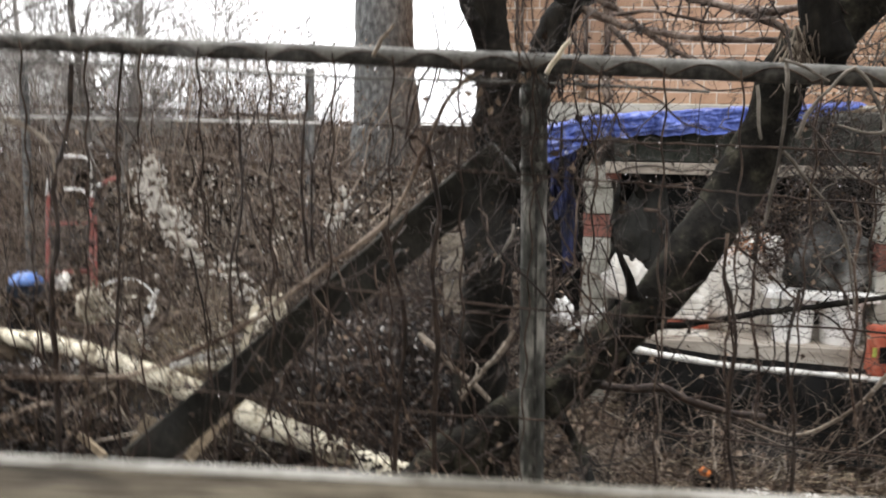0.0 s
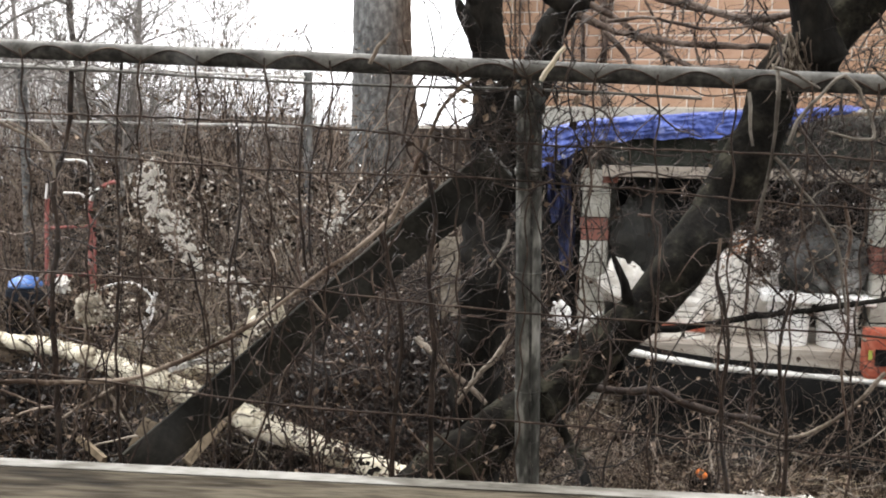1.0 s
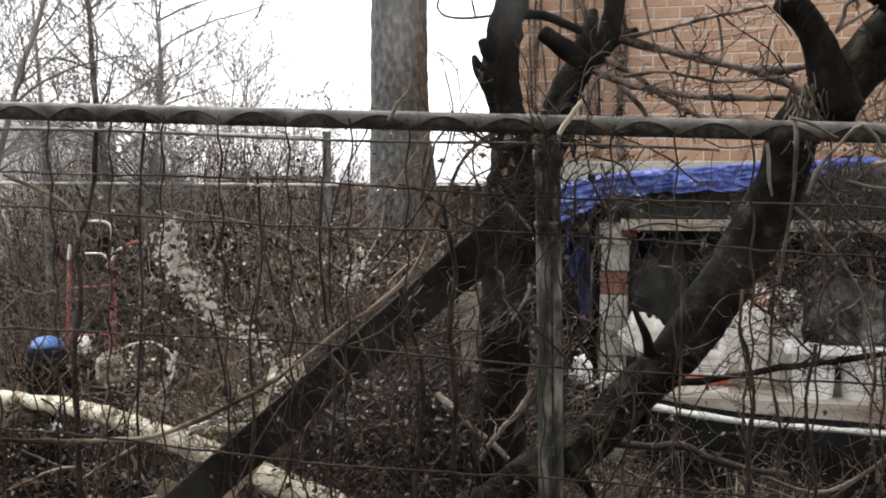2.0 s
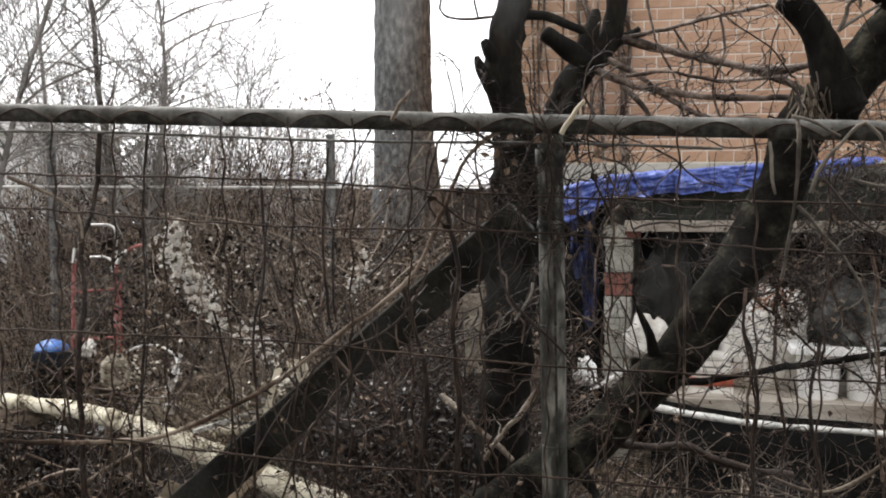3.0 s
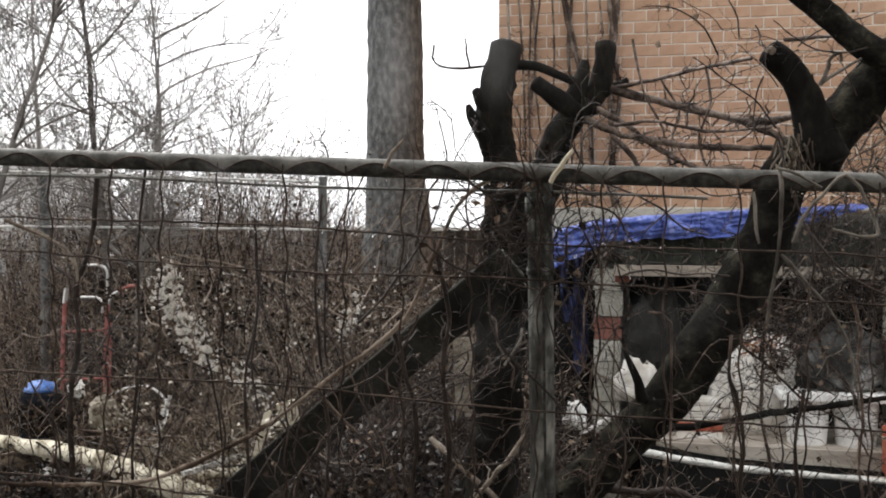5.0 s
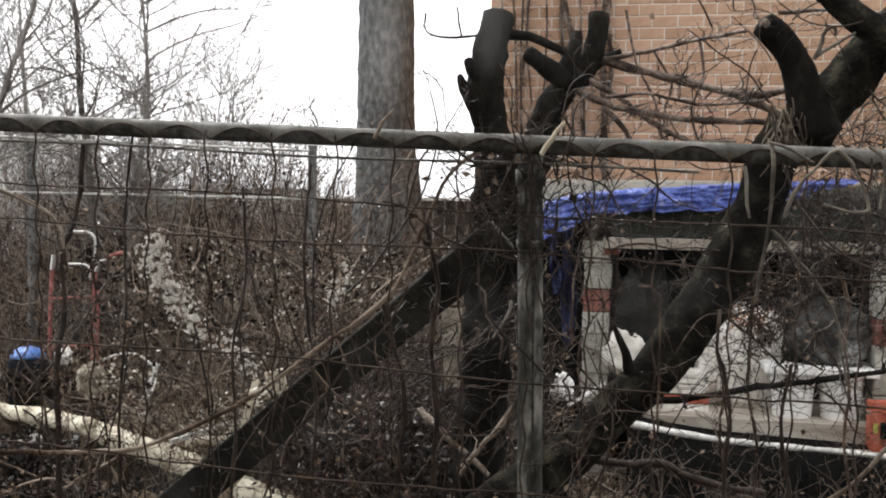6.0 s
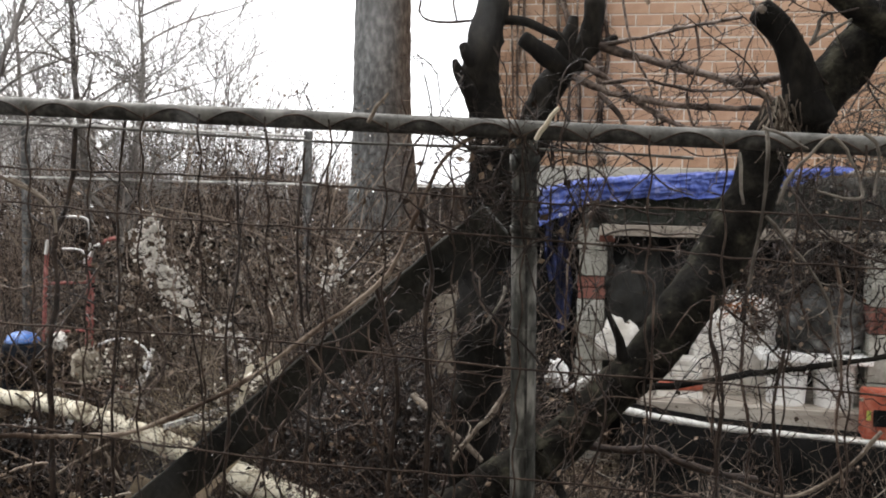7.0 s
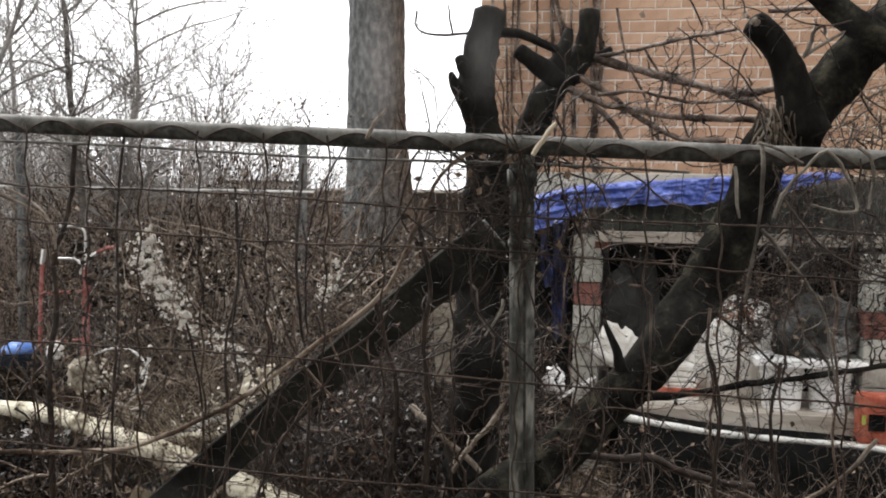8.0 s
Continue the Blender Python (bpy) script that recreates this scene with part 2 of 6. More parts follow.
def glass_pane():
    """Clear window glass with faint dried smears."""
    m = bpy.data.materials.new("smeared_glass")
    m.use_nodes = True
    nt = m.node_tree
    nt.nodes.remove(nt.nodes["Principled BSDF"])
    tc, nz, cr = nt.nodes.new("ShaderNodeTexCoord"), nt.nodes.new("ShaderNodeTexNoise"), nt.nodes.new("ShaderNodeMapRange")
    nz.inputs["Scale"].default_value, nz.inputs["Detail"].default_value = 14.0, 3.0
    nt.links.new(tc.outputs["Object"], nz.inputs[0])
    nt.links.new(nz.outputs[0], cr.inputs[0])
    cr.inputs[1].default_value, cr.inputs[2].default_value, cr.inputs[3].default_value, cr.inputs[4].default_value = 0.55, 0.85, 0.0004, 0.009
    tr, tl, mx = nt.nodes.new("ShaderNodeBsdfTransparent"), nt.nodes.new("ShaderNodeBsdfTranslucent"), nt.nodes.new("ShaderNodeMixShader")
    haze = cr.outputs[0]
    # dried water marks on the glass: place, half width, half height, strength
    for x, z, w, hh, k in ((-0.03, 0.375, 0.024, 0.060, 0.07), (0.045, 0.385, 0.020, 0.045, 0.055), (-0.19, 0.365, 0.022, 0.050, 0.05), (-0.165, 0.30, 0.016, 0.035, 0.04)):
        mp = nt.nodes.new("ShaderNodeMapping")
        mp.vector_type = "TEXTURE"
        mp.inputs["Location"].default_value, mp.inputs["Scale"].default_value = (x, -0.010, z), (w, 1.0, hh)
        nt.links.new(tc.outputs["Object"], mp.inputs[0])
        ln = nt.nodes.new("ShaderNodeVectorMath")
        ln.operation = "LENGTH"
        nt.links.new(mp.outputs[0], ln.inputs[0])
        fade = nt.nodes.new("ShaderNodeMapRange")
        fade.interpolation_type = "SMOOTHSTEP"
        fade.inputs[1].default_value, fade.inputs[2].default_value, fade.inputs[3].default_value, fade.inputs[4].default_value = 0.0, 1.0, k, 0.0
        nt.links.new(ln.outputs["Value"], fade.inputs[0])
        blot = nt.nodes.new("ShaderNodeMath")
        blot.operation = "MULTIPLY_ADD"
        nt.links.new(fade.outputs[0], blot.inputs[0])
        nt.links.new(nz.outputs[0], blot.inputs[1])
        nt.links.new(haze, blot.inputs[2])
        haze = blot.outputs[0]
    nt.links.new(haze, mx.inputs[0])
    nt.links.new(tr.outputs[0], mx.inputs[1])
    nt.links.new(tl.outputs[0], mx.inputs[2])
    nt.links.new(mx.outputs[0], nt.nodes["Material Output"].inputs[0])
    return m


M_PANE = glass_pane()


def water():
    m = bpy.data.materials.new("rain_water")
    m.use_nodes = True
    bs = m.node_tree.nodes["Principled BSDF"]
    bs.inputs["Base Color"].default_value = (1, 1, 1, 1)
    bs.inputs["Roughness"].default_value, bs.inputs["IOR"].default_value, bs.inputs["Transmission Weight"].default_value = 0.02, 1.33, 1.0
    return m


M_WATER = water()


# ---- mesh helpers ----
def mesh_of(name, verts, faces, material, smooth=False):
    """A mesh from numpy arrays: vertices (n, 3) and faces (m, k)."""
    verts, faces = np.asarray(verts, dtype=np.float32).reshape(-1, 3), np.asarray(faces, dtype=np.int32)
    me = bpy.data.meshes.new(name)
    m, k = faces.shape
    me.vertices.add(len(verts))
    me.vertices.foreach_set("co", verts.ravel())
    me.loops.add(m * k)
    me.loops.foreach_set("vertex_index", faces.ravel())
    me.polygons.add(m)
    me.polygons.foreach_set("loop_start", np.arange(0, m * k, k, dtype=np.int32))
    me.polygons.foreach_set("use_smooth", np.full(m, smooth))
    me.materials.append(material)
    me.update(calc_edges=True)
    me.validate()
    return me


def np_part(name, vf, material, parent=None, label="", smooth=True):
    ob = new(name, mesh_of(name, vf[0], vf[1], material, smooth))
    if parent:
        ob.parent = parent
    return tagged(ob, label)


def part(name, bm, material, parent=None, label="", smooth=False):
    me = bpy.data.meshes.new(name)
    bmesh.ops.recalc_face_normals(bm, faces=bm.faces)
    bm.to_mesh(me)
    bm.free()
    me.materials.append(material)
    if smooth:
        for p in me.polygons:
            p.use_smooth = True
    ob = new(name, me)
    if parent:
        ob.parent = parent
    return tagged(ob, label)


def empty(name, loc=(0, 0, 0), rz=0.0):
    ob = new(name)
    ob.empty_display_size = 0.1
    ob.location, ob.rotation_euler = loc, (0, 0, radians(rz))
    return ob


def box(x0, y0, z0, x1, y1, z1, bevel=0.0, wear=0.0, seed=0, cuts=0):
    bm = bmesh.new()
    bmesh.ops.create_cube(bm, size=1)
    for v in bm.verts:
        v.co = Vector(((x0 + x1) / 2 + v.co.x * (x1 - x0), (y0 + y1) / 2 + v.co.y * (y1 - y0), (z0 + z1) / 2 + v.co.z * (z1 - z0)))
    if bevel:
        bmesh.ops.bevel(bm, geom=list(bm.edges), offset=bevel, segments=2, affect="EDGES", profile=0.6)
    if cuts:
        bmesh.ops.subdivide_edges(bm, edges=[e for e in bm.edges if e.calc_length() > 0.08], cuts=cuts, use_grid_fill=True)
    if wear:
        for v in bm.verts:
            v.co += wear * Vector(noise.noise_vector(v.co * 9 + Vector((seed, 0, 0))))
    return bm


def spline(pts, radii, step):
    """Resampled Catmull-Rom curve and radii."""
    p = np.array(pts, float)
    r = np.array(radii, float)
    p = np.vstack([2 * p[0] - p[1], p, 2 * p[-1] - p[-2]])
    out, rad = [], []
    for i in range(1, len(p) - 2):
        n = max(2, int(np.linalg.norm(p[i + 1] - p[i]) / step))
        for t in np.linspace(0, 1, n, endpoint=False):
            a, b, c, d = p[i - 1:i + 3]
            out.append(0.5 * (2 * b + (c - a) * t + (2 * a - 5 * b + 4 * c - d) * t * t + (3 * b - a - 3 * c + d) * t ** 3))
            rad.append(r[i - 1] + (r[i] - r[i - 1]) * t)
    out.append(p[-2])
    rad.append(r[-1])
    return np.array(out), np.array(rad)


def tubes(P, R, sides=3):
    """Many tubes at once: P (n, k, 3) and R (n, k) to vertices and quads."""
    P, R = np.asarray(P, float), np.asarray(R, float)
    n, k, _ = P.shape
    T = np.gradient(P, axis=1)
    T /= np.linalg.norm(T, axis=2, keepdims=True) + 1e-9
    ref = np.where(np.abs(T[..., 1:2]) > 0.9, np.array([1.0, 0, 0]), np.array([0, 1.0, 0]))
    U = np.cross(T, ref)
    U /= np.linalg.norm(U, axis=2, keepdims=True) + 1e-9
    V = np.cross(T, U)
    a = np.arange(sides) * 2 * np.pi / sides
    ring = U[:, :, None] * np.cos(a)[None, None, :, None] + V[:, :, None] * np.sin(a)[None, None, :, None]
    verts = P[:, :, None] + ring * R[:, :, None, None]
    idx = np.arange(n * k * sides).reshape(n, k, sides)
    nxt = np.roll(idx, -1, axis=2)
    f = np.stack([idx[:, :-1], nxt[:, :-1], nxt[:, 1:], idx[:, 1:]], axis=-1)
    return verts.reshape(-1, 3), f.reshape(-1, 4)


def join(parts):
    vs, fs, o = [], [], 0
    for v, f in parts:
        vs.append(v)
        fs.append(f + o)
        o += len(v)
    return np.vstack(vs), np.vstack(fs)


def limb(pts, radii, sides=16, step=0.03, rough=0.08, seed=0.0, cap=0.6):
    """A bark-covered limb: a knobbly tapered tube with closed ends."""
    p, r = spline(pts, radii, step)
    v, f = tubes(p[None], r[None], sides)
    k = len(p)
    v = v.reshape(k, sides, 3)
    for i in range(k):
        for j in range(sides):
            d = v[i, j] - p[i]
            q = Vector(v[i, j])
            s = noise.noise(q * 7 + Vector((seed, 0, 0))) * 1.4 + noise.noise(q * 22 + Vector((0, seed, 0))) * 0.9 + noise.noise(q * 60) * 0.5
            v[i, j] = p[i] + d * (1 + rough * s)
    v = v.reshape(-1, 3)
    ends = []
    for base, c, t in ((0, p[0], p[0] - p[1]), ((k - 1) * sides, p[-1], p[-1] - p[-2])):
        t = t / (np.linalg.norm(t) + 1e-9)
        rr = r[0] if base == 0 else r[-1]
        inner = len(v)
        ring = v[base:base + sides]
        v = np.vstack([v, c + (ring - c) * 0.55 + t * rr * cap * 0.35, (c + t * rr * cap * 0.4)[None]])
        for j in range(sides):
            j2 = (j + 1) % sides
            q = [base + j, base + j2, inner + j2, inner + j]
            w = [inner + j, inner + j2, inner + sides, inner + sides]
            if base == 0:
                q, w = q[::-1], w[::-1]
            ends += [q]
            ends += [[inner + j, inner + j2, inner + sides, inner + j]]
    quads = [e for e in ends if len(set(e)) == 4]
    tris = [e[:3] for e in ends if len(set(e)) == 3]
    # a fan of triangles drawn as narrow quads
    extra = np.array([[a, b, c, c] for a, b, c in tris])
    return v, np.vstack([f, np.array(quads)]), extra[:, :3]


def limb_part(name, pieces, material, parent=None, label=""):
    vs, q, tr, o = [], [], [], 0
    for v, f, t in pieces:
        vs.append(v)
        q += (f + o).tolist()
        tr += (t + o).tolist()
        o += len(v)
    me = bpy.data.meshes.new(name)
    me.from_pydata(np.vstack(vs).tolist(), [], q + tr)
    for p in me.polygons:
        p.use_smooth = True
    me.materials.append(material)
    me.update()
    ob = new(name, me)
    if parent:
        ob.parent = parent
    return tagged(ob, label)


def wander(rng, start, way, length, k, jitter, droop=0.0):
    """Random curving paths: start (n, 3), way (n, 3), length (n,)."""
    n = len(start)
    way = way / (np.linalg.norm(way, axis=1, keepdims=True) + 1e-9)
    P = np.zeros((n, k, 3))
    P[:, 0] = start
    bend = rng.normal(0, jitter, (n, 3))
    for i in range(1, k):
        bend = 0.6 * bend + rng.normal(0, jitter, (n, 3))
        way = way + bend
        way[:, 2] -= droop
        way /= np.linalg.norm(way, axis=1, keepdims=True) + 1e-9
        P[:, i] = P[:, i - 1] + way * (length / (k - 1))[:, None]
    return P


def taper(rng, n, k, r0, r1):
    s = rng.uniform(0.6, 1.5, (n, 1))
    return s * np.linspace(r0, r1, k)[None]


def sprout(rng, P, count, length, k, jitter, out=1.0, up=0.2):
    """Starts side twigs from random places on the paths P."""
    n, kk, _ = P.shape
    i = rng.integers(0, n, count)
    j = rng.integers(kk // 4, kk - 1, count)
    t = P[i, np.minimum(j + 1, kk - 1)] - P[i, j]
    t /= np.linalg.norm(t, axis=1, keepdims=True) + 1e-9
    way = t * 0.7 + rng.normal(0, out, (count, 3)) * 0.7
    way[:, 2] += up
    s = P[i, j] + (P[i, np.minimum(j + 1, kk - 1)] - P[i, j]) * rng.random((count, 1))
    return wander(rng, s, way, rng.uniform(0.4, 1.2, count) * length, k, jitter)


def leaves_at(rng, pts, size):
    """Small folded dry leaves at points (n, 3): two quads each."""
    n = len(pts)
    a = rng.normal(0, 1, (n, 3))
    a /= np.linalg.norm(a, axis=1, keepdims=True)
    b = np.cross(a, rng.normal(0, 1, (n, 3)))
    b /= np.linalg.norm(b, axis=1, keepdims=True) + 1e-9
    c = np.cross(a, b)
    s = size * rng.uniform(0.5, 1.4, (n, 1))
    v = np.stack([pts, pts + a * s * 0.5 + b * s * 0.35 + c * s * 0.15, pts + a * s, pts + a * s * 0.5, pts + a * s * 0.5 - b * s * 0.35 + c * s * 0.2], axis=1)
    o = np.arange(n)[:, None] * 5
    f = np.concatenate([o + np.array([[0, 1, 2, 3]]), o + np.array([[0, 3, 2, 4]])])
    return v.reshape(-1, 3), f


def ground_z(x, y):
    rise = np.clip((4.6 - y) / 2.4, 0, 1)
    return 0.45 * rise * rise * (3 - 2 * rise) + 0.05 * np.sin(x * 1.7 + 1) * np.cos(y * 1.3) + 0.02 * np.sin(x * 5 + y * 4)


# ---- ground: one sheet to the horizon ----
def build_ground():
    xs = np.unique(np.concatenate([np.linspace(-6, 6, 130), np.linspace(-60, 60, 41), [-900, -300, 300, 900]]))
    ys = np.unique(np.concatenate([np.linspace(1.2, 14, 140), np.linspace(14, 60, 30), np.linspace(-60, 1.2, 20), [-300, 150, 400, 1500]]))
    X, Y = np.meshgrid(xs, ys, indexing="ij")
    rg = np.random.default_rng(3)
    Z = ground_z(X, Y) + rg.normal(0, 0.012, X.shape)
    idx = np.arange(X.size).reshape(X.shape)
    f = np.stack([idx[:-1, :-1], idx[1:, :-1], idx[1:, 1:], idx[:-1, 1:]], -1).reshape(-1, 4)
    ob = np_part("ground", (np.stack([X, Y, Z], -1).reshape(-1, 3), f), M_SOIL)
    tagged(ob, "damp soil covered with brown leaf litter and straw", "ground", kind="structure")


build_ground()


# ---- the window that the camera looks out of, and its wall ----
def turned(ob):
    ob.matrix_world = Matrix.Translation((0, 0.70, 0)) @ pose(0, 0, 0, 0, 0, -6.7) @ Matrix.Translation((0, -0.70, 0))
    return ob


def build_window():
    w = empty("window_1", (0, 0.70, 1.7945), -6.7)
    tagged(w, "window opening with a weathered painted sill", "window", kind="structure")
    sill = part("window_sill", box(-0.75, -0.25, -0.045, 0.75, 0.0029, -0.0008, 0.0008, 0.0008, 1, cuts=5), M_SILL, w, "worn grey-white wooden sill")
    part("sill_lip", box(-0.75, 0.003, -0.05, 0.75, 0.019, 0.0, 0.0012, 0.0008, 4, cuts=5), M_SILLWHITE, sill, "chipped white painted lip")
    for n, x0, x1 in (("jamb", -0.80, -0.752), ("jamb", 0.752, 0.80)):
        part(n, box(x0, -0.25, -0.05, x1, 0.03, 1.10, 0.004), M_SILLWHITE, w)
    part("window_head", box(-0.80, -0.25, 1.103, 0.80, 0.03, 1.16, 0.004), M_SILLWHITE, w)
    pane = part("pane", box(-0.749, -0.012, 0.004, 0.749, -0.008, 1.10), M_PANE, w, "slightly smeared window glass")
    pane.visible_shadow = False
    # wall out of view; its size sets how much sky light it blocks
    for name, b in (("wall_window_below", (-6, 0.45, -0.1, 6, 0.702, 1.753)), ("wall_window_above", (-6, 0.45, 2.978, 6, 0.702, 6.0)),
                    ("wall_window_west", (-6, 0.45, 1.758, -0.805, 0.702, 2.973)), ("wall_window_east", (0.805, 0.45, 1.758, 6, 0.702, 2.973))):
        tagged(turned(part(name, box(*b), M_SIDING)), "unseen house wall around the window, pale to bounce light", "wall", kind="structure")
    tagged(turned(part("floor", box(-2.5, -4, 0.634, 2.5, 0.445, 0.734), M_LUMBER)), "plain wooden room floor", "floor", kind="structure")
    tagged(turned(part("ceiling", box(-2.5, -4, 3.3, 2.5, 0.445, 3.4), M_PLASTER)), "plain plaster ceiling", "ceiling", kind="structure")
    for name, b in (("wall_room_south", (-2.5, -4.15, 0.634, 2.5, -4.005, 3.4)), ("wall_room_west", (-2.65, -4.15, 0.634, -2.505, 0.445, 3.4)),
                    ("wall_room_east", (2.505, -4.15, 0.634, 2.65, 0.445, 3.4))):
        tagged(turned(part(name, box(*b), M_PLASTER)), "plain plaster room wall", "wall", kind="structure")


build_window()


# ---- wire fence with a pipe rail ----
RAIL_L, RAIL_R = Vector((-1.208, 2.620, 2.246)), Vector((1.052, 2.280, 2.168))
RAIL_D = (RAIL_R - RAIL_L).normalized()


def rail_at(s):
    """A point on the rail's axis, s metres from its left mark."""
    return RAIL_L + RAIL_D * s


def build_fence():
    fence = empty("wire_fence", (0.27, 2.42, 0.4))
    tagged(fence, "rusty square-mesh wire fence on a grey pipe rail", "fence")
    inv = Vector(fence.location)

    def put(name, vf, m, par=fence, label=""):
        return np_part(name, (vf[0] - np.array(inv), vf[1]), m, par, label)
    a, b = rail_at(-2.2), rail_at(4.6)
    p = np.linspace(a, b, 60)
    rail = put("top_rail", tubes(p[None], np.full((1, 60), 0.0235), 20), M_GALV, label="dull grey steel pipe")
    px = Vector((0.266, 2.420, 2.192))
    post_top = Vector((px.x, px.y + 0.03, rail_at((px.x - RAIL_L.x) / RAIL_D.x).z - 0.02))
    zz = np.linspace(0.2, post_top.z, 30)
    lean = 0.272 + (1.66 - zz) * 0.018
    pp = np.stack([lean, np.full(30, post_top.y), zz], 1)
    post = put("post", tubes(pp[None], np.full((1, 30), 0.0325), 20), M_POST, label="stained steel line post")
    for z0, h, r in ((post_top.z - 0.085, 0.045, 0.039), (post_top.z - 0.24, 0.02, 0.0365), (post_top.z - 0.49, 0.006, 0.0345), (post_top.z - 0.80, 0.006, 0.0345)):
        q = np.array([[0.272 + (1.66 - z0) * 0.018, post_top.y, z0 + t] for t in (0, 0.001, h, h + 0.001)])
        put("band", tubes(q[None], np.array([[0.031, r, r, 0.031]]), 20), M_POST, post)
    # a seam that runs down the post
    q = np.stack([lean + 0.003, np.full(30, post_top.y - 0.0305), zz], 1)
    put("seam", tubes(q[None], np.full((1, 30), 0.0042), 6), M_DARKGREY, post, "dark weld seam")
    rg = np.random.default_rng(5)
    front = Vector((0, -0.030, 0))
    # level wires, spaced unevenly as in field fencing
    for dz in (0.158, 0.262, 0.575, 0.868, 1.16, 1.45):
        s = np.linspace(-1.6, 4.2, 140)
        q = np.array([list(rail_at(t) + front - Vector((0, 0, dz + 0.010 * t))) for t in s])
        q[:, 2] += 0.006 * np.sin(s * 4.3 + dz * 30) + rg.normal(0, 0.0015, 140)
        q[:, 1] += 0.012 * np.sin(s * 3.1 + dz * 9)
        put("level_wire", tubes(q[None], np.full((1, 140), 0.0028), 5), M_WIRE)
    # upright wires, crimped, each hooked round the rail
    for i in range(-8, 26):
        s0 = 0.165 + 0.163 * i
        dz = np.linspace(-0.0, 1.7, 90)
        q = np.array([list(rail_at(s0) + front - Vector((0, 0, d))) for d in dz])
        q[:, 0] += 0.005 * np.sin(dz * 42 + i) + 0.012 * np.sin(dz * 2.3 + i * 1.7)
        q[:, 1] += 0.010 * np.sin(dz * 2.9 + i)
        put("upright_wire", tubes(q[None], np.full((1, 90), 0.0027), 5), M_WIRE)
        # the hook over the pipe: an arch lying on its face
        t = np.linspace(0, 1, 16)
        ang = -0.9 + 1.3 * np.sin(np.pi * t)
        c = np.array([list(rail_at(s0 + 0.163 * u)) for u in t])
        c[:, 1] -= 0.0256 * np.cos(ang)
        c[:, 2] += 0.0256 * np.sin(ang)
        # dark scalloped patch on the pipe below the arch
        k = np.linspace(0, 1, 13)
        A = -1.75 + (ang[:, None] + 1.75) * k[None]
        mid = np.array([list(rail_at(s0 + 0.163 * u)) for u in t])
        V = np.stack([np.repeat(mid[:, None, 0], 13, 1), mid[:, None, 1] - 0.0246 * np.cos(A), mid[:, None, 2] + 0.0246 * np.sin(A)], -1)
        g = np.arange(208).reshape(16, 13)
        q4 = np.stack([g[:-1, :-1], g[1:, :-1], g[1:, 1:], g[:-1, 1:]], -1).reshape(-1, 4)
        put("dark_scallop", (V.reshape(-1, 3), q4), M_DARKGREY, rail)
        put("hook", tubes(c[None], np.full((1, 16), 0.0024), 5), M_WIRE, rail)
    s = np.linspace(-1.6, 1.9, 90)
    q = np.array([list(rail_at(t) + Vector((0, 0.02, -0.050 + 0.004 * math.sin(t * 5)))) for t in s])
    put("tension_wire", tubes(q[None], np.full((1, 90), 0.0036), 6), M_GALV, label="bright steel tension wire")


build_fence()


# ---- brick house ----
HOUSE = empty("house", (0.53, 8.45, 0.0), -12)
tagged(HOUSE, "orange-brown brick house with pale mortar joints", "house")


def build_house():
    core = part("wall", box(0, -0.004, -0.1, 7.0, 0.35, 6.6), M_MORTAR, HOUSE, "brick wall in pale mortar")
    part("wall", box(0.0, 0.353, -0.1, 0.33, 8.0, 6.6), M_BRICK, HOUSE)
    part("roof", box(-0.3, -0.35, 6.603, 7.3, 8.3, 6.75, 0.02), M_BLACK, HOUSE)
    part("plinth", box(-0.005, -0.03, -0.1, 7.0, 0.017, 2.235, 0.006, 0.003, 2, cuts=3), M_CONCRETE, HOUSE, "grey concrete foundation band")
    return core


HOUSE_WALL = build_house()


def by_shelter(x, y, z):
    """Turns a place laid out square to the view into the shelter's slant along the house."""
    q = Matrix.Rotation(radians(-12), 3, "Z") @ Vector((x - 1.25, y - 7.0, 0))
    return q.x + 1.25, q.y + 7.0, z


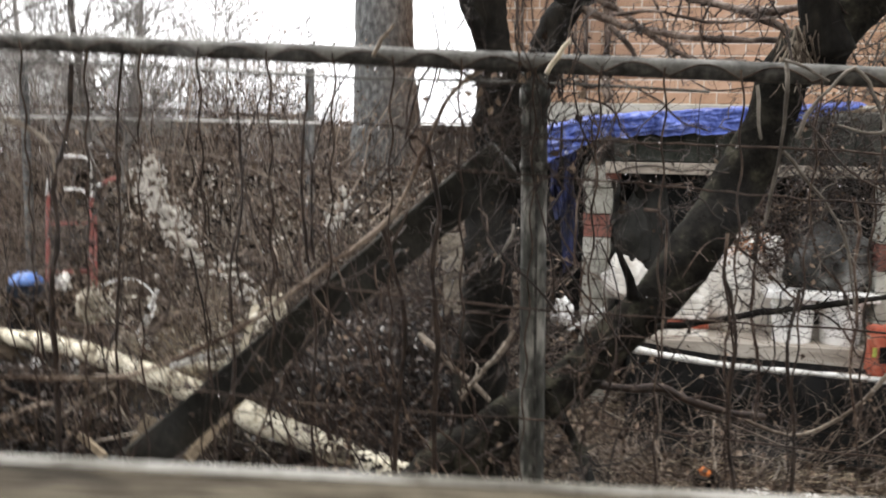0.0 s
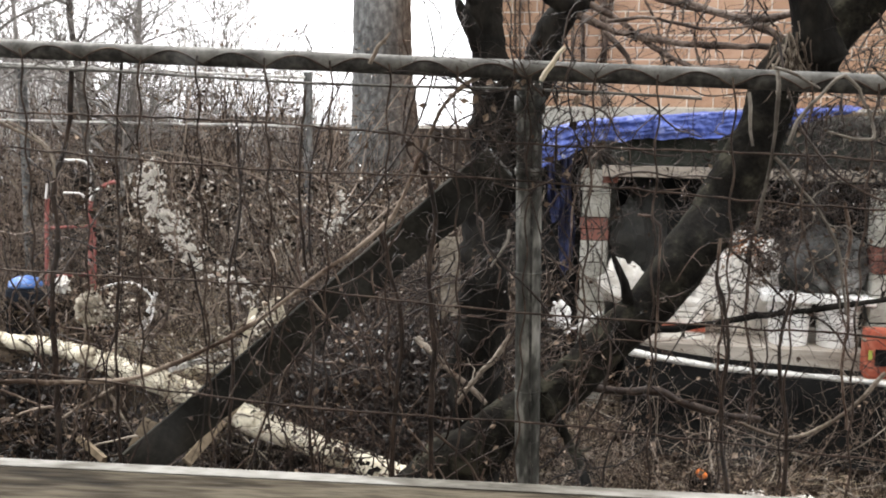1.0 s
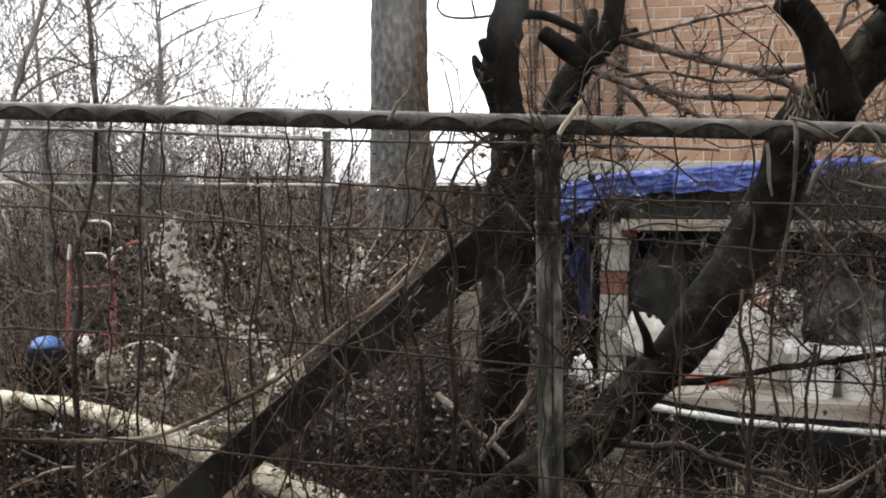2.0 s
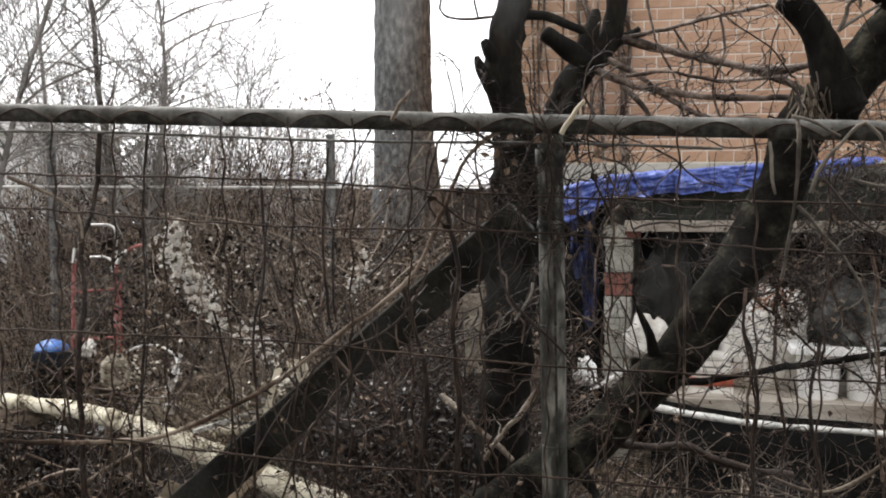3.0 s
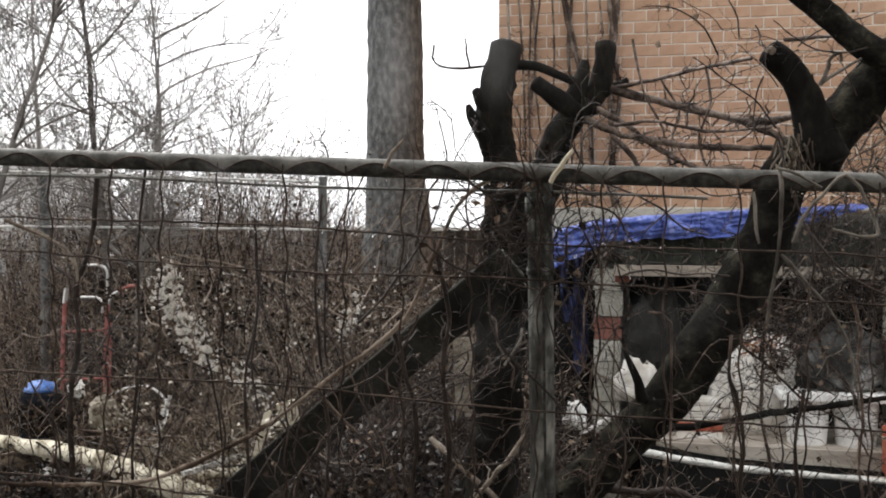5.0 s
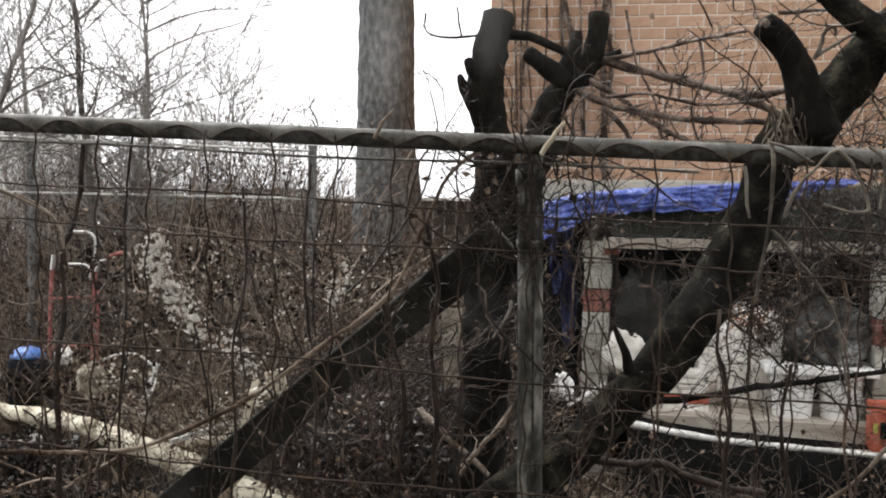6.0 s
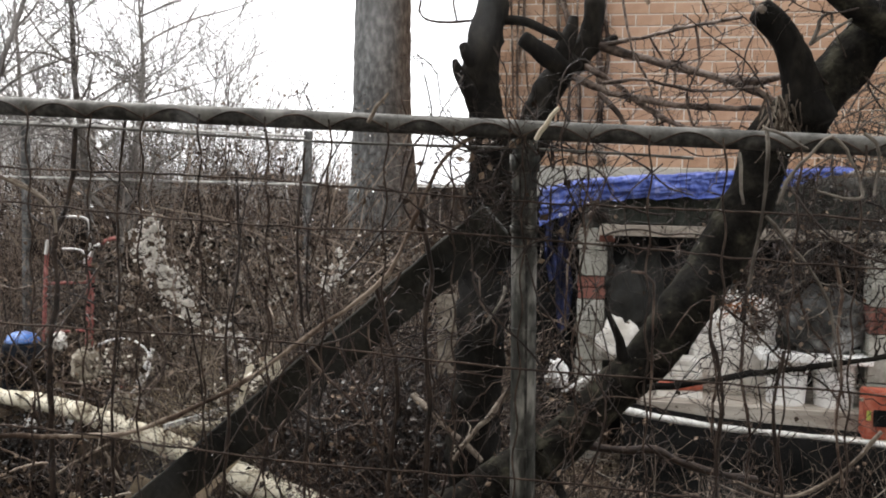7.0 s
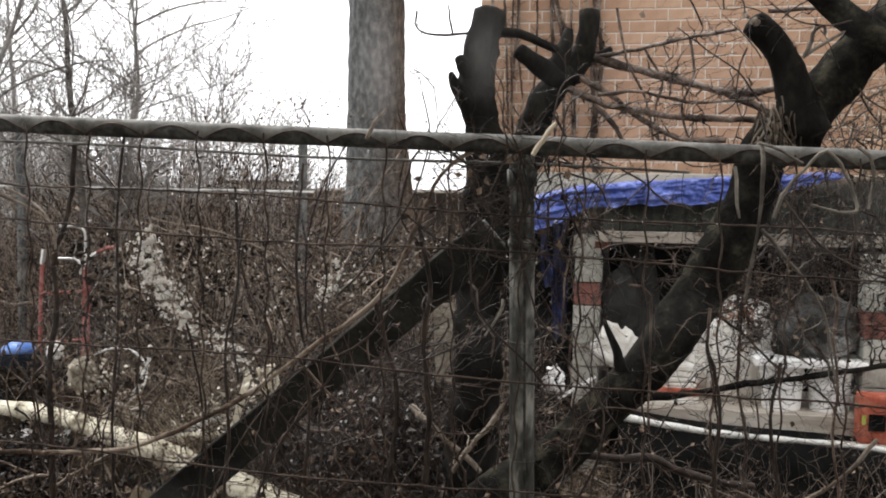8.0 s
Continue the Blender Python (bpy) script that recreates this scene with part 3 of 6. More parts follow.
# ---- lean-to shelter of blocks, lumber and tarp ----
def build_shelter():
    sh = empty("lean_to_shelter", (1.25, 7.0, 0.0), -12)
    tagged(sh, "makeshift lean-to of concrete blocks and lumber against the brick house", "shelter")
    o = sh.location

    def put(name, b, m, label="", bevel=0.004, wear=0.002, seed=0):
        b = (b[0] - o.x, b[1] - o.y, b[2] - o.z, b[3] - o.x, b[4] - o.y, b[5] - o.z)
        return part(name, box(*b, bevel, wear, seed), m, sh, label)
    xl, xr = 1.155, 1.352
    # pier of stacked blocks and a course of bricks
    z, k = 0.0, 0
    for h, red in ((0.19, 0), (0.19, 0), (0.12, 0), (0.16, 0), (0.14, 0), (0.16, 0), (0.13, 0), (0.16, 0), (0.085, 1), (0.085, 1), (0.19, 0), (0.16, 0)):
        j = 0.008 * math.sin(k * 2.7)
        put("brick" if red else "block", (xl + j, 6.95 - j, z, xr + j, 7.16, z + h - 0.006), M_REDBRICK if red else M_CONCRETE, "red brick" if red else "grey concrete block", 0.006, 0.003, k)
        z += h
        k += 1
    put("brick", (xr - 0.05, 6.93, z - 0.10, xr + 0.06, 7.10, z - 0.02), M_REDBRICK, "red brick", 0.005, 0.002, 3)
    top = z
    z, k = 0.0, 0
    for h, red in ((0.19, 0), (0.19, 0), (0.19, 0), (0.19, 0), (0.19, 0), (0.14, 0), (0.09, 1), (0.09, 1), (0.19, 0), (0.19, 0)):
        if z > 0.5:
            put("brick" if red else "block", (3.10, 6.64, z + 0.035, 3.32, 6.86, z + h + 0.029), M_REDBRICK if red else M_CONCRETE, "red brick" if red else "grey concrete block", 0.006, 0.003, k + 30)
        z += h
        k += 1
    # lintel, slatted fascia and roof boards
    lint = put("lintel", (1.30, 6.86, 1.72, 4.4, 6.96, 1.80), M_BENCH, "long grey-brown timber lintel", 0.006, 0.004, 5)
    for i in range(26):
        x = 1.36 + i * 0.115
        put("slat", (x, 6.92 + 0.01 * math.sin(i * 3), 1.805, x + 0.112, 6.945, 2.06 + 0.02 * math.sin(i * 2.1)), M_SLAT, "", 0.003, 0.002, i)
    for i in range(5):
        y = 6.93 + i * 0.26
        b = put("roof_board", (1.1, y, 2.075 + 0.003 * i, 4.6, y + 0.24, 2.10 + 0.003 * i), M_LUMBER, "", 0.004, 0.003, i + 50)
        b.rotation_euler.y = -0.05
    # low bench of boards
    put("bench_board", (1.62, 6.58, 0.47, 4.3, 6.62, 0.60), M_BENCH, "weathered brown bench board", 0.005, 0.004, 7)
    put("bench_board", (1.60, 6.57, 0.345, 4.3, 6.61, 0.465), M_BENCH, "weathered brown bench board", 0.005, 0.004, 8)
    put("bench_top", (1.60, 6.625, 0.56, 4.3, 7.4, 0.60), M_BENCH, "", 0.005, 0.004, 9)
    for x in (1.65, 2.9, 4.2):
        put("bench_leg", (x, 6.625, 0.0, x + 0.08, 6.70, 0.557), M_BENCH, "", 0.004)
    put("bench_shelf", (2.90, 6.39, 0.445, 3.50, 6.566, 0.468), M_BENCH, "", 0.003, 0.002, 10)
    # added black panels stand in for the shade behind and beside the pier
    put("shade_panel", (0.46, 7.22, 0.0, 1.145, 7.25, 1.98), M_BLACK, "added black panel standing in for the dark gap behind the pier", 0.003)
    put("shade_panel", (1.10, 7.253, 0.0, 1.145, 8.2, 1.98), M_BLACK, "added black panel standing in for the dark gap behind the pier", 0.003)
    # black sheet in place of the shelter's shaded depth
    put("shade_back", (1.4, 7.50, 0.0, 4.4, 7.53, 2.02), M_BLACK, "added black panel standing in for the shade inside the shelter", 0.003)


build_shelter()


def build_tarp():
    """Sheet that lies on the shelter's roof and hangs over the front edge, longest at its loose corner."""
    nu, nv = 300, 60
    u = np.linspace(0, 1, nu)
    v = np.concatenate([np.linspace(0, 0.68, 16), np.linspace(0.70, 1, 44)])
    U, V = np.meshgrid(u, v, indexing="ij")
    x = 0.865 + U * 2.12
    top = np.interp(x, [0.86, 1.18, 1.38, 2.23, 2.99], [2.030, 2.095, 2.120, 2.178, 2.214])
    low = np.interp(x, [0.86, 1.02, 1.14, 1.26, 1.54, 2.0, 2.24, 2.64, 2.95, 2.99], [1.765, 1.83, 1.905, 1.952, 1.975, 1.99, 2.02, 2.10, 2.19, 2.205])
    low = low + 0.007 * np.sin(x * 21) + 0.004 * np.sin(x * 47 + 1)
    s = V * (0.95 + top - low)
    on = s < 0.95
    y = np.where(on, 7.82 - s, 6.87)
    z = np.where(on, top + 0.005, top - (s - 0.95))
    for i in range(nu):
        for j in range(nv):
            a, b = x[i, j], s[i, j]
            w = noise.noise(Vector((a * 4.8, b * 3.5, 4.8))) * 0.06 + noise.noise(Vector((a * 13, b * 9.5, 13))) * 0.035
            # long folds along the sheet and slanting creases at the loose corner
            w += 0.06 * abs(noise.noise(Vector((a * 3.1, b * 19, 5)))) + 0.035 * abs(noise.noise(Vector((a * 6 + b * 9, b * 34, 9))))
            w += 0.026 * abs(noise.noise(Vector((a * 13 - b * 9, b * 11, 7)))) + 0.014 * abs(noise.noise(Vector((a * 34 + b * 25, b * 18, 4))))
            if on[i, j]:
                z[i, j] += abs(w) * 0.25 + 0.005
            else:
                y[i, j] -= abs(w) + 0.012
                z[i, j] += 0.012
                x[i, j] += w * 0.3
    idx = np.arange(nu * nv).reshape(nu, nv)
    f = np.stack([idx[:-1, :-1], idx[1:, :-1], idx[1:, 1:], idx[:-1, 1:]], -1).reshape(-1, 4)
    turn = Matrix.Rotation(radians(-12), 3, "Z")
    xyz = (np.stack([x - 1.25, y - 7.0, z], -1).reshape(-1, 3)) @ np.array(turn).T + np.array([1.25, 7.0, 0])
    t = np_part("tarp", (xyz, f), M_TARP)
    tagged(t, "crumpled blue plastic tarp draped over the lean-to roof", "tarp")
    # brass eyelet near the loose corner
    a = np.linspace(0, 2 * np.pi, 13)
    c = Vector(by_shelter(1.025, 6.80, 1.858))
    ring = np.stack([c.x + 0.010 * np.cos(a), np.full(13, c.y), c.z + 0.010 * np.sin(a)], 1)
    np_part("eyelet", tubes(ring[None], np.full((1, 13), 0.004), 6), M_CHROME, t, "metal eyelet")


build_tarp()


def build_hanging_tarp(x0, x1, z0, z1, y0, sway, label):
    """A narrow flap of sheet hanging in folds."""
    nu, nv = 30, 50
    U, V = np.meshgrid(np.linspace(0, 1, nu), np.linspace(0, 1, nv), indexing="ij")
    x = x0 + U * (x1 - x0) + sway * V + 0.012 * np.sin(V * 8 + U * 2)
    z = z0 - V * (z0 - z1) * (1 - 0.12 * U)
    y = y0 + 0.02 * np.sin(U * 14 + V * 2) + 0.03 * np.sin(V * 9 + U * 5)
    idx = np.arange(nu * nv).reshape(nu, nv)
    f = np.stack([idx[:-1, :-1], idx[1:, :-1], idx[1:, 1:], idx[:-1, 1:]], -1).reshape(-1, 4)
    t = np_part("tarp_flap", (np.stack([x, y, z], -1).reshape(-1, 3), f), M_TARPSHADE)
    tagged(t, label, "tarp")


# both flaps use the shaded tarp colour
build_hanging_tarp(0.89, 0.96, 1.80, 1.36, 7.06, 0.05, "blue tarp flap in shade colours caught in twigs beside the pier")
build_hanging_tarp(1.00, 1.10, 1.92, 0.95, 7.10, 0.02, "blue tarp flap in shade colours hanging in folds beside the pier")


# ---- things in and by the shelter ----
def lump(name, c, size, material, seed, label, category, rough=0.25, detail=3, pinch=0.4):
    """A soft sack or bag: a puckered, sagging form that stands flat on its base."""
    bm = bmesh.new()
    bmesh.ops.create_icosphere(bm, subdivisions=detail + 1, radius=1)
    for v in bm.verts:
        p = v.co.copy()
        d = 1 + rough * noise.noise(p * 1.7 + Vector((seed, 0, 0))) + rough * 0.5 * noise.noise(p * 4 + Vector((0, seed, 0))) + rough * 0.25 * abs(noise.noise(p * 9))
        p *= d
        p.z = max(p.z, -0.75)
        if p.z > 0.6:
            p.x *= 1 - pinch * (p.z - 0.6)
            p.y *= 1 - pinch * (p.z - 0.6)
        v.co = Vector((p.x * size[0], p.y * size[1], (p.z + 0.75) * size[2]))
    ob = part(name, bm, material, None, label, True)
    ob.location = c
    return tagged(ob, label, category)


def bucket(c, r, h, label):
    """A pail with a ribbed rim, a lid and a wire bail."""
    b = empty("bucket", c)
    prof = [(0.0, 0.0), (r * 0.86, 0.0), (r * 0.88, 0.01), (r * 0.97, h * 0.78), (r * 1.05, h * 0.785), (r * 1.05, h * 0.83), (r * 0.98, h * 0.835), (r * 0.985, h * 0.94), (0.0, h * 0.94)]
    lid = [(0.0, h * 0.945), (r * 1.06, h * 0.945), (r * 1.07, h * 0.955), (r * 1.07, h * 1.0), (r * 1.03, h * 1.01), (r * 0.98, h * 0.99), (0.0, h * 0.99)]
    for name, pr, par in (("body", prof, b), ("lid", lid, b)):
        n = 32
        v = np.array([[q[0] * math.cos(2 * math.pi * i / n), q[0] * math.sin(2 * math.pi * i / n), q[1]] for q in pr for i in range(n)])
        f = [[k * n + i, k * n + (i + 1) % n, (k + 1) * n + (i + 1) % n, (k + 1) * n + i] for k in range(len(pr) - 1) for i in range(n)]
        np_part(name, (v, np.array(f)), M_WHITE, par, "", False)
    a = np.linspace(math.pi, 2 * math.pi, 20)
    q = np.stack([r * 1.08 * np.cos(a), -0.25 * r - r * 0.9 * np.abs(np.sin(a)), h * 0.8 - 0.10 * np.abs(np.sin(a))], 1)
    np_part("bail", tubes(q[None], np.full((1, 20), 0.003), 5), M_CHROME, b, "thin wire handle")
    return tagged(b, label, "bucket", "white buckets on the bench")


bucket(by_shelter(2.61, 6.79, 0.600), 0.145, 0.305, "white plastic bucket with a ribbed rim on the bench")
bucket(by_shelter(2.925, 6.79, 0.600), 0.145, 0.305, "white plastic bucket with a ribbed rim on the bench")
lump("sack", by_shelter(2.32, 7.09, 0.600), (0.35, 0.18, 0.42), M_SACK, 27.0, "bulging white woven sack on the bench", "sack", 0.16, 3, -0.6)
lump("plastic_bag", by_shelter(1.47, 6.93, 0.81), (0.155, 0.10, 0.185), M_SACK, 8.0, "crumpled white plastic bag hung by the pier", "bag", 0.35)
lump("plastic_bag", by_shelter(2.85, 6.80, 0.967), (0.25, 0.16, 0.245), M_BAGGREY, 5.0, "cloudy clear plastic bag of grey scraps on the buckets", "bag", 0.35)
lump("plastic_bag", by_shelter(2.66, 6.86, 0.967), (0.12, 0.10, 0.20), M_BAGDARK, 6.0, "black plastic bag behind the buckets", "bag", 0.35)
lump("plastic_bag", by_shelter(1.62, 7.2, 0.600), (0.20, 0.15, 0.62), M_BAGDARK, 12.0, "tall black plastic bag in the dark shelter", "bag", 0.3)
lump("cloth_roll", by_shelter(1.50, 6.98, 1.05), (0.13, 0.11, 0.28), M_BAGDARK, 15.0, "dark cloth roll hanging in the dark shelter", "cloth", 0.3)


def build_bench_boxes():
    fb = part("foam_board", box(-0.37, -0.19, 0.0, 0.36, 0.17, 0.055, 0.01, 0.006, 2, cuts=3), M_WHITE)
    fb.location, fb.rotation_euler = by_shelter(2.775, 6.80, 0.911), (0, 0, radians(-12))
    tagged(fb, "dirty white foam board lying across the buckets", "foam board")
    # stack of pale foam slabs and a red crate under them
    st = empty("foam_slab_stack", by_shelter(1.90, 6.86, 0.600), -12)
    tagged(st, "stack of dirty white foam slabs on the bench", "foam slabs")
    for i, (dx, w, h) in enumerate(((0, 0.26, 0.045), (0.02, 0.25, 0.04), (-0.02, 0.24, 0.05), (0.01, 0.22, 0.04))):
        part("slab", box(dx - w / 2, -0.12, 0.04 * i + 0.112, dx + w / 2, 0.14, 0.04 * i + 0.112 + h * 0.8, 0.008, 0.006, i, cuts=1), M_SACK, st)
    part("base_slab", box(-0.16, -0.13, 0.0, 0.15, 0.14, 0.055, 0.006, 0.004, 6, cuts=1), M_SACK, st)
    part("base_tray", box(-0.15, -0.14, 0.057, 0.15, 0.14, 0.11, 0.006), M_ORANGERED, st, "faded red tray")
    bx = empty("tool_case", by_shelter(3.175, 6.545, 0.469), -12)
    tagged(bx, "orange-red plastic tool case with a black corner", "tool case")
    body = part("body", box(-0.14, -0.14, 0.0, 0.22, 0.018, 0.32, 0.02), M_ORANGERED, bx)
    part("corner_guard", box(-0.085, -0.152, 0.09, 0.02, -0.142, 0.20, 0.004), M_BLACK, body, "black rubber guard")
    part("sticker", box(-0.125, -0.147, 0.13, -0.10, -0.142, 0.19), M_LIME, body, "lime sticker")
    part("sticker", box(0.04, -0.149, 0.12, 0.16, -0.142, 0.26), M_WHITE, body, "pale worn sticker")


build_bench_boxes()


def build_trough():
    a, b = Vector((1.344, 6.150, 0.602)), Vector((2.844, 5.750, 0.487))
    d = (b - a)
    L = d.length
    yaw = math.degrees(math.atan2(d.y, d.x))
    t = empty("pond_liner", (a.x, a.y, 0.0), yaw)
    tagged(t, "low black rubber-lined trough with a worn pale edge", "trough")
    h0, h1 = a.z, b.z
    bm = bmesh.new()
    n = 40
    ring = []
    for i in range(n + 1):
        s = L * 1.25 * i / n - 0.02
        zt = h0 + (h1 - h0) * min(s / L, 1.2) - 0.02 * math.sin(s * 3)
        row = [bm.verts.new((s, 0.42, 0.0)), bm.verts.new((s, 0.40, zt - 0.02)), bm.verts.new((s, 0.36, zt - 0.02)), bm.verts.new((s, 0.30, zt * 0.4)),
               bm.verts.new((s, 0.10, zt * 0.4)), bm.verts.new((s, 0.05, zt - 0.012)), bm.verts.new((s, 0.0, zt - 0.012)),
               bm.verts.new((s, -0.015 - 0.012 * math.sin(s * 7), zt * 0.55)), bm.verts.new((s, -0.06, 0.07)), bm.verts.new((s, -0.30 - 0.06 * math.sin(s * 4.3), 0.05 + 0.012 * math.sin(s * 9)))]
        ring.append(row)
    for i in range(n):
        for j in range(9):
            bm.faces.new((ring[i][j], ring[i + 1][j], ring[i + 1][j + 1], ring[i][j + 1]))
    bm.faces.new(ring[0])
    bm.faces.new(ring[-1])
    part("liner", bm, M_BLACK, t, "black rubber liner", True)
    q = np.array([[L * 1.25 * i / 40 - 0.02, 0.02, h0 + (h1 - h0) * min((L * 1.25 * i / 40) / L, 1.2) - 0.02 * math.sin((L * 1.25 * i / 40 - 0.02) * 3) + 0.006] for i in range(41)])
    np_part("edge", tubes(q[None], np.linspace(0.026, 0.015, 41)[None] + 0.003 * np.sin(np.arange(41))[None], 8), M_RIM, t, "scuffed pale edge pipe")


build_trough()


def build_pot():
    c = Vector((1.504, 4.950, 0.193))
    p = empty("plant_pot", (c.x, c.y, float(ground_z(c.x, c.y))))
    tagged(p, "black nursery pot with an orange lump of plastic", "pot")
    H = max(c.z - p.location.z, 0.12) + 0.02
    prof = [(0.0, 0.0), (0.062, 0.0), (0.08, H * 0.85), (0.088, H * 0.86), (0.088, H), (0.078, H), (0.07, H * 0.8), (0, H * 0.8)]
    n = 20
    v = np.array([[q[0] * math.cos(2 * math.pi * i / n), q[0] * math.sin(2 * math.pi * i / n), q[1]] for q in prof for i in range(n)])
    f = [[k * n + i, k * n + (i + 1) % n, (k + 1) * n + (i + 1) % n, (k + 1) * n + i] for k in range(len(prof) - 1) for i in range(n)]
    np_part("body", (v, np.array(f)), M_BLACK, p, "", False)
    bm = bmesh.new()
    bmesh.ops.create_icosphere(bm, subdivisions=3, radius=0.031)
    for w in bm.verts:
        w.co *= 1 + 0.5 * noise.noise(w.co * 30)
        w.co.z = w.co.z * 0.8 + H + 0.015
    part("orange_lump", bm, M_ORANGE, p, "bright orange plastic scrap", True)


build_pot()


# ---- the pruned trees just behind the fence ----
def build_curved_tree():
    t = empty("curved_tree", (0.219, 3.050, 1.100))
    t.location.z = 0.25
    tagged(t, "old pruned tree with a thick curving dark mossy trunk", "tree")
    o = np.array(t.location)
    K = 3.0 / 1681

    def L(name, pts, px, seed, m=M_BARKMOSS, lab="", par=t, rough=0.115):
        v, f, e = limb(pts, [r * K for r in px], 22, 0.02, rough, seed)
        return limb_part(name, [(v - o, f, e)], m, par, lab)
    trunk = L("trunk", [(-0.182, 3.250, 0.383), (-0.020, 3.150, 0.750), (0.100, 3.080, 0.930), (0.189, 3.030, 1.025), (0.268, 3.000, 1.118), (0.383, 3.000, 1.190), (0.481, 3.000, 1.264), (0.558, 3.000, 1.351), (0.629, 3.000, 1.416), (0.718, 3.000, 1.508), (0.770, 3.000, 1.581),
                        (0.849, 3.000, 1.682), (0.930, 3.000, 1.818), (0.985, 3.000, 1.930), (1.054, 3.000, 2.077), (1.078, 3.000, 2.182), (1.112, 3.000, 2.245), (1.191, 3.000, 2.299)],
              [84, 70, 60, 50, 42, 40, 39, 39, 40, 42, 43, 45, 46, 45, 43, 42, 46, 50], 1.0, lab="thick bent trunk with mossy upper side", rough=0.085)
    stub = L("stub", [(1.195, 2.970, 2.270), (1.178, 2.970, 2.340), (1.157, 2.970, 2.427), (1.126, 2.970, 2.504), (1.071, 2.970, 2.572), (1.027, 2.970, 2.612)], [46, 36, 29, 26, 25, 23], 4.0, M_BARKWET, "sawn black limb stub", rough=0.14)
    v, f, e = limb([(1.030, 2.945, 2.606), (1.020, 2.940, 2.612)], [11 * K, 8 * K], 12, 0.02, 0.45, 5.0)
    limb_part("sawn_face", [(v - o, f, e)], M_TWIGPALE, stub, "pale splintered saw cut")
    L("limb", [(1.175, 3.000, 2.265), (1.225, 3.020, 2.335), (1.305, 3.020, 2.426), (1.370, 3.020, 2.510), (1.465, 3.040, 2.597), (1.630, 3.080, 2.740), (1.827, 3.200, 2.950)], [46, 46, 43, 44, 46, 44, 40], 6.0, M_BARKMOSS, "heavy dark limb with pale lichen", rough=0.10)
    L("limb", [(1.560, 2.990, 2.440), (1.471, 2.900, 2.505), (1.391, 2.900, 2.561), (1.280, 2.900, 2.627), (1.197, 2.900, 2.693), (1.060, 2.900, 2.800)], [28, 26, 25, 24, 22, 19], 8.0, M_BARKMOSS, "dark limb with pale lichen", rough=0.08)
    L("spur", [(0.639, 2.950, 1.526), (0.622, 2.930, 1.586), (0.597, 2.920, 1.636), (0.575, 2.920, 1.688)], [12, 8, 6, 3], 9.0, M_BARKWET, "broken spur")
    # torn bark where the limbs fork
    rg = np.random.default_rng(11)
    c = np.array((1.085, 2.915, 2.286))
    s = c + rg.normal(0, 1, (90, 3)) * np.array([0.032, 0.006, 0.045])
    P = wander(rg, s, rg.normal(0, 1, (90, 3)) * np.array([0.3, 0.1, 0.2]) + np.array([0.1, 0, -1]), rg.uniform(0.04, 0.11, 90), 6, 0.10)
    v, f = tubes(P, taper(rg, 90, 6, 0.003, 0.001), 4)
    np_part("shredded_bark", (v - o, f), M_TWIGPALE, trunk, "frayed pale bark strips")


build_curved_tree()


def build_stub_tree():
    t = empty("pruned_tree", (0.234, 3.400, 1.041))
    t.location.z = 0.25
    tagged(t, "wet black pruned tree with sawn-off limb stubs", "tree")
    o = np.array(t.location)
    K = 3.4 / 1681

    def L(name, pts, px, seed, lab="", rough=0.21):
        v, f, e = limb(pts, [r * K for r in px], 18, 0.02, rough, seed)
        return limb_part(name, [(v - o, f, e)], M_BARKWET, t, lab)
    L("trunk", [(0.200, 3.470, 0.250), (0.207, 3.450, 0.800), (0.205, 3.420, 1.117), (0.213, 3.400, 1.447), (0.229, 3.400, 1.769), (0.242, 3.400, 2.050), (0.228, 3.400, 2.270), (0.204, 3.400, 2.420), (0.208, 3.400, 2.549), (0.231, 3.400, 2.658), (0.237, 3.400, 2.712)],
      [58, 50, 46, 43, 41, 38, 34, 32, 31, 29, 27], 21.0, "straight black trunk sawn off at the top")
    L("stub", [(0.195, 3.380, 2.318), (0.154, 3.360, 2.390), (0.120, 3.350, 2.447), (0.106, 3.350, 2.487)], [16, 13, 10, 5], 22.0, "torn stub")
    L("stub", [(0.201, 3.380, 2.447), (0.154, 3.370, 2.509), (0.131, 3.370, 2.544)], [18, 13, 7], 23.0, "knob")
    L("limb", [(0.295, 3.420, 1.808), (0.325, 3.420, 2.010), (0.370, 3.420, 2.191), (0.412, 3.400, 2.326), (0.467, 3.400, 2.433), (0.531, 3.400, 2.505)], [32, 32, 31, 29, 27, 24], 24.0, "leaning second limb")
    L("stub", [(0.527, 3.400, 2.493), (0.571, 3.400, 2.559), (0.588, 3.400, 2.638), (0.592, 3.400, 2.716)], [24, 20, 18, 17], 25.0, "sawn upright stub")
    L("stub", [(0.473, 3.380, 2.447), (0.487, 3.370, 2.525), (0.510, 3.370, 2.594), (0.518, 3.370, 2.647)], [18, 17, 13, 6], 26.0, "broken upright stub")
    L("stub", [(0.495, 3.360, 2.455), (0.435, 3.350, 2.498), (0.375, 3.340, 2.540), (0.338, 3.330, 2.564)], [20, 17, 15, 13], 27.0, "sawn stub")
    L("branch", [(0.261, 3.400, 2.638), (0.349, 3.380, 2.629), (0.427, 3.370, 2.594), (0.505, 3.360, 2.563)], [9, 8, 8, 7], 28.0)
    L("branch", [(0.551, 3.400, 2.509), (0.611, 3.400, 2.549), (0.675, 3.400, 2.585)], [12, 8, 6], 29.0)


build_stub_tree()


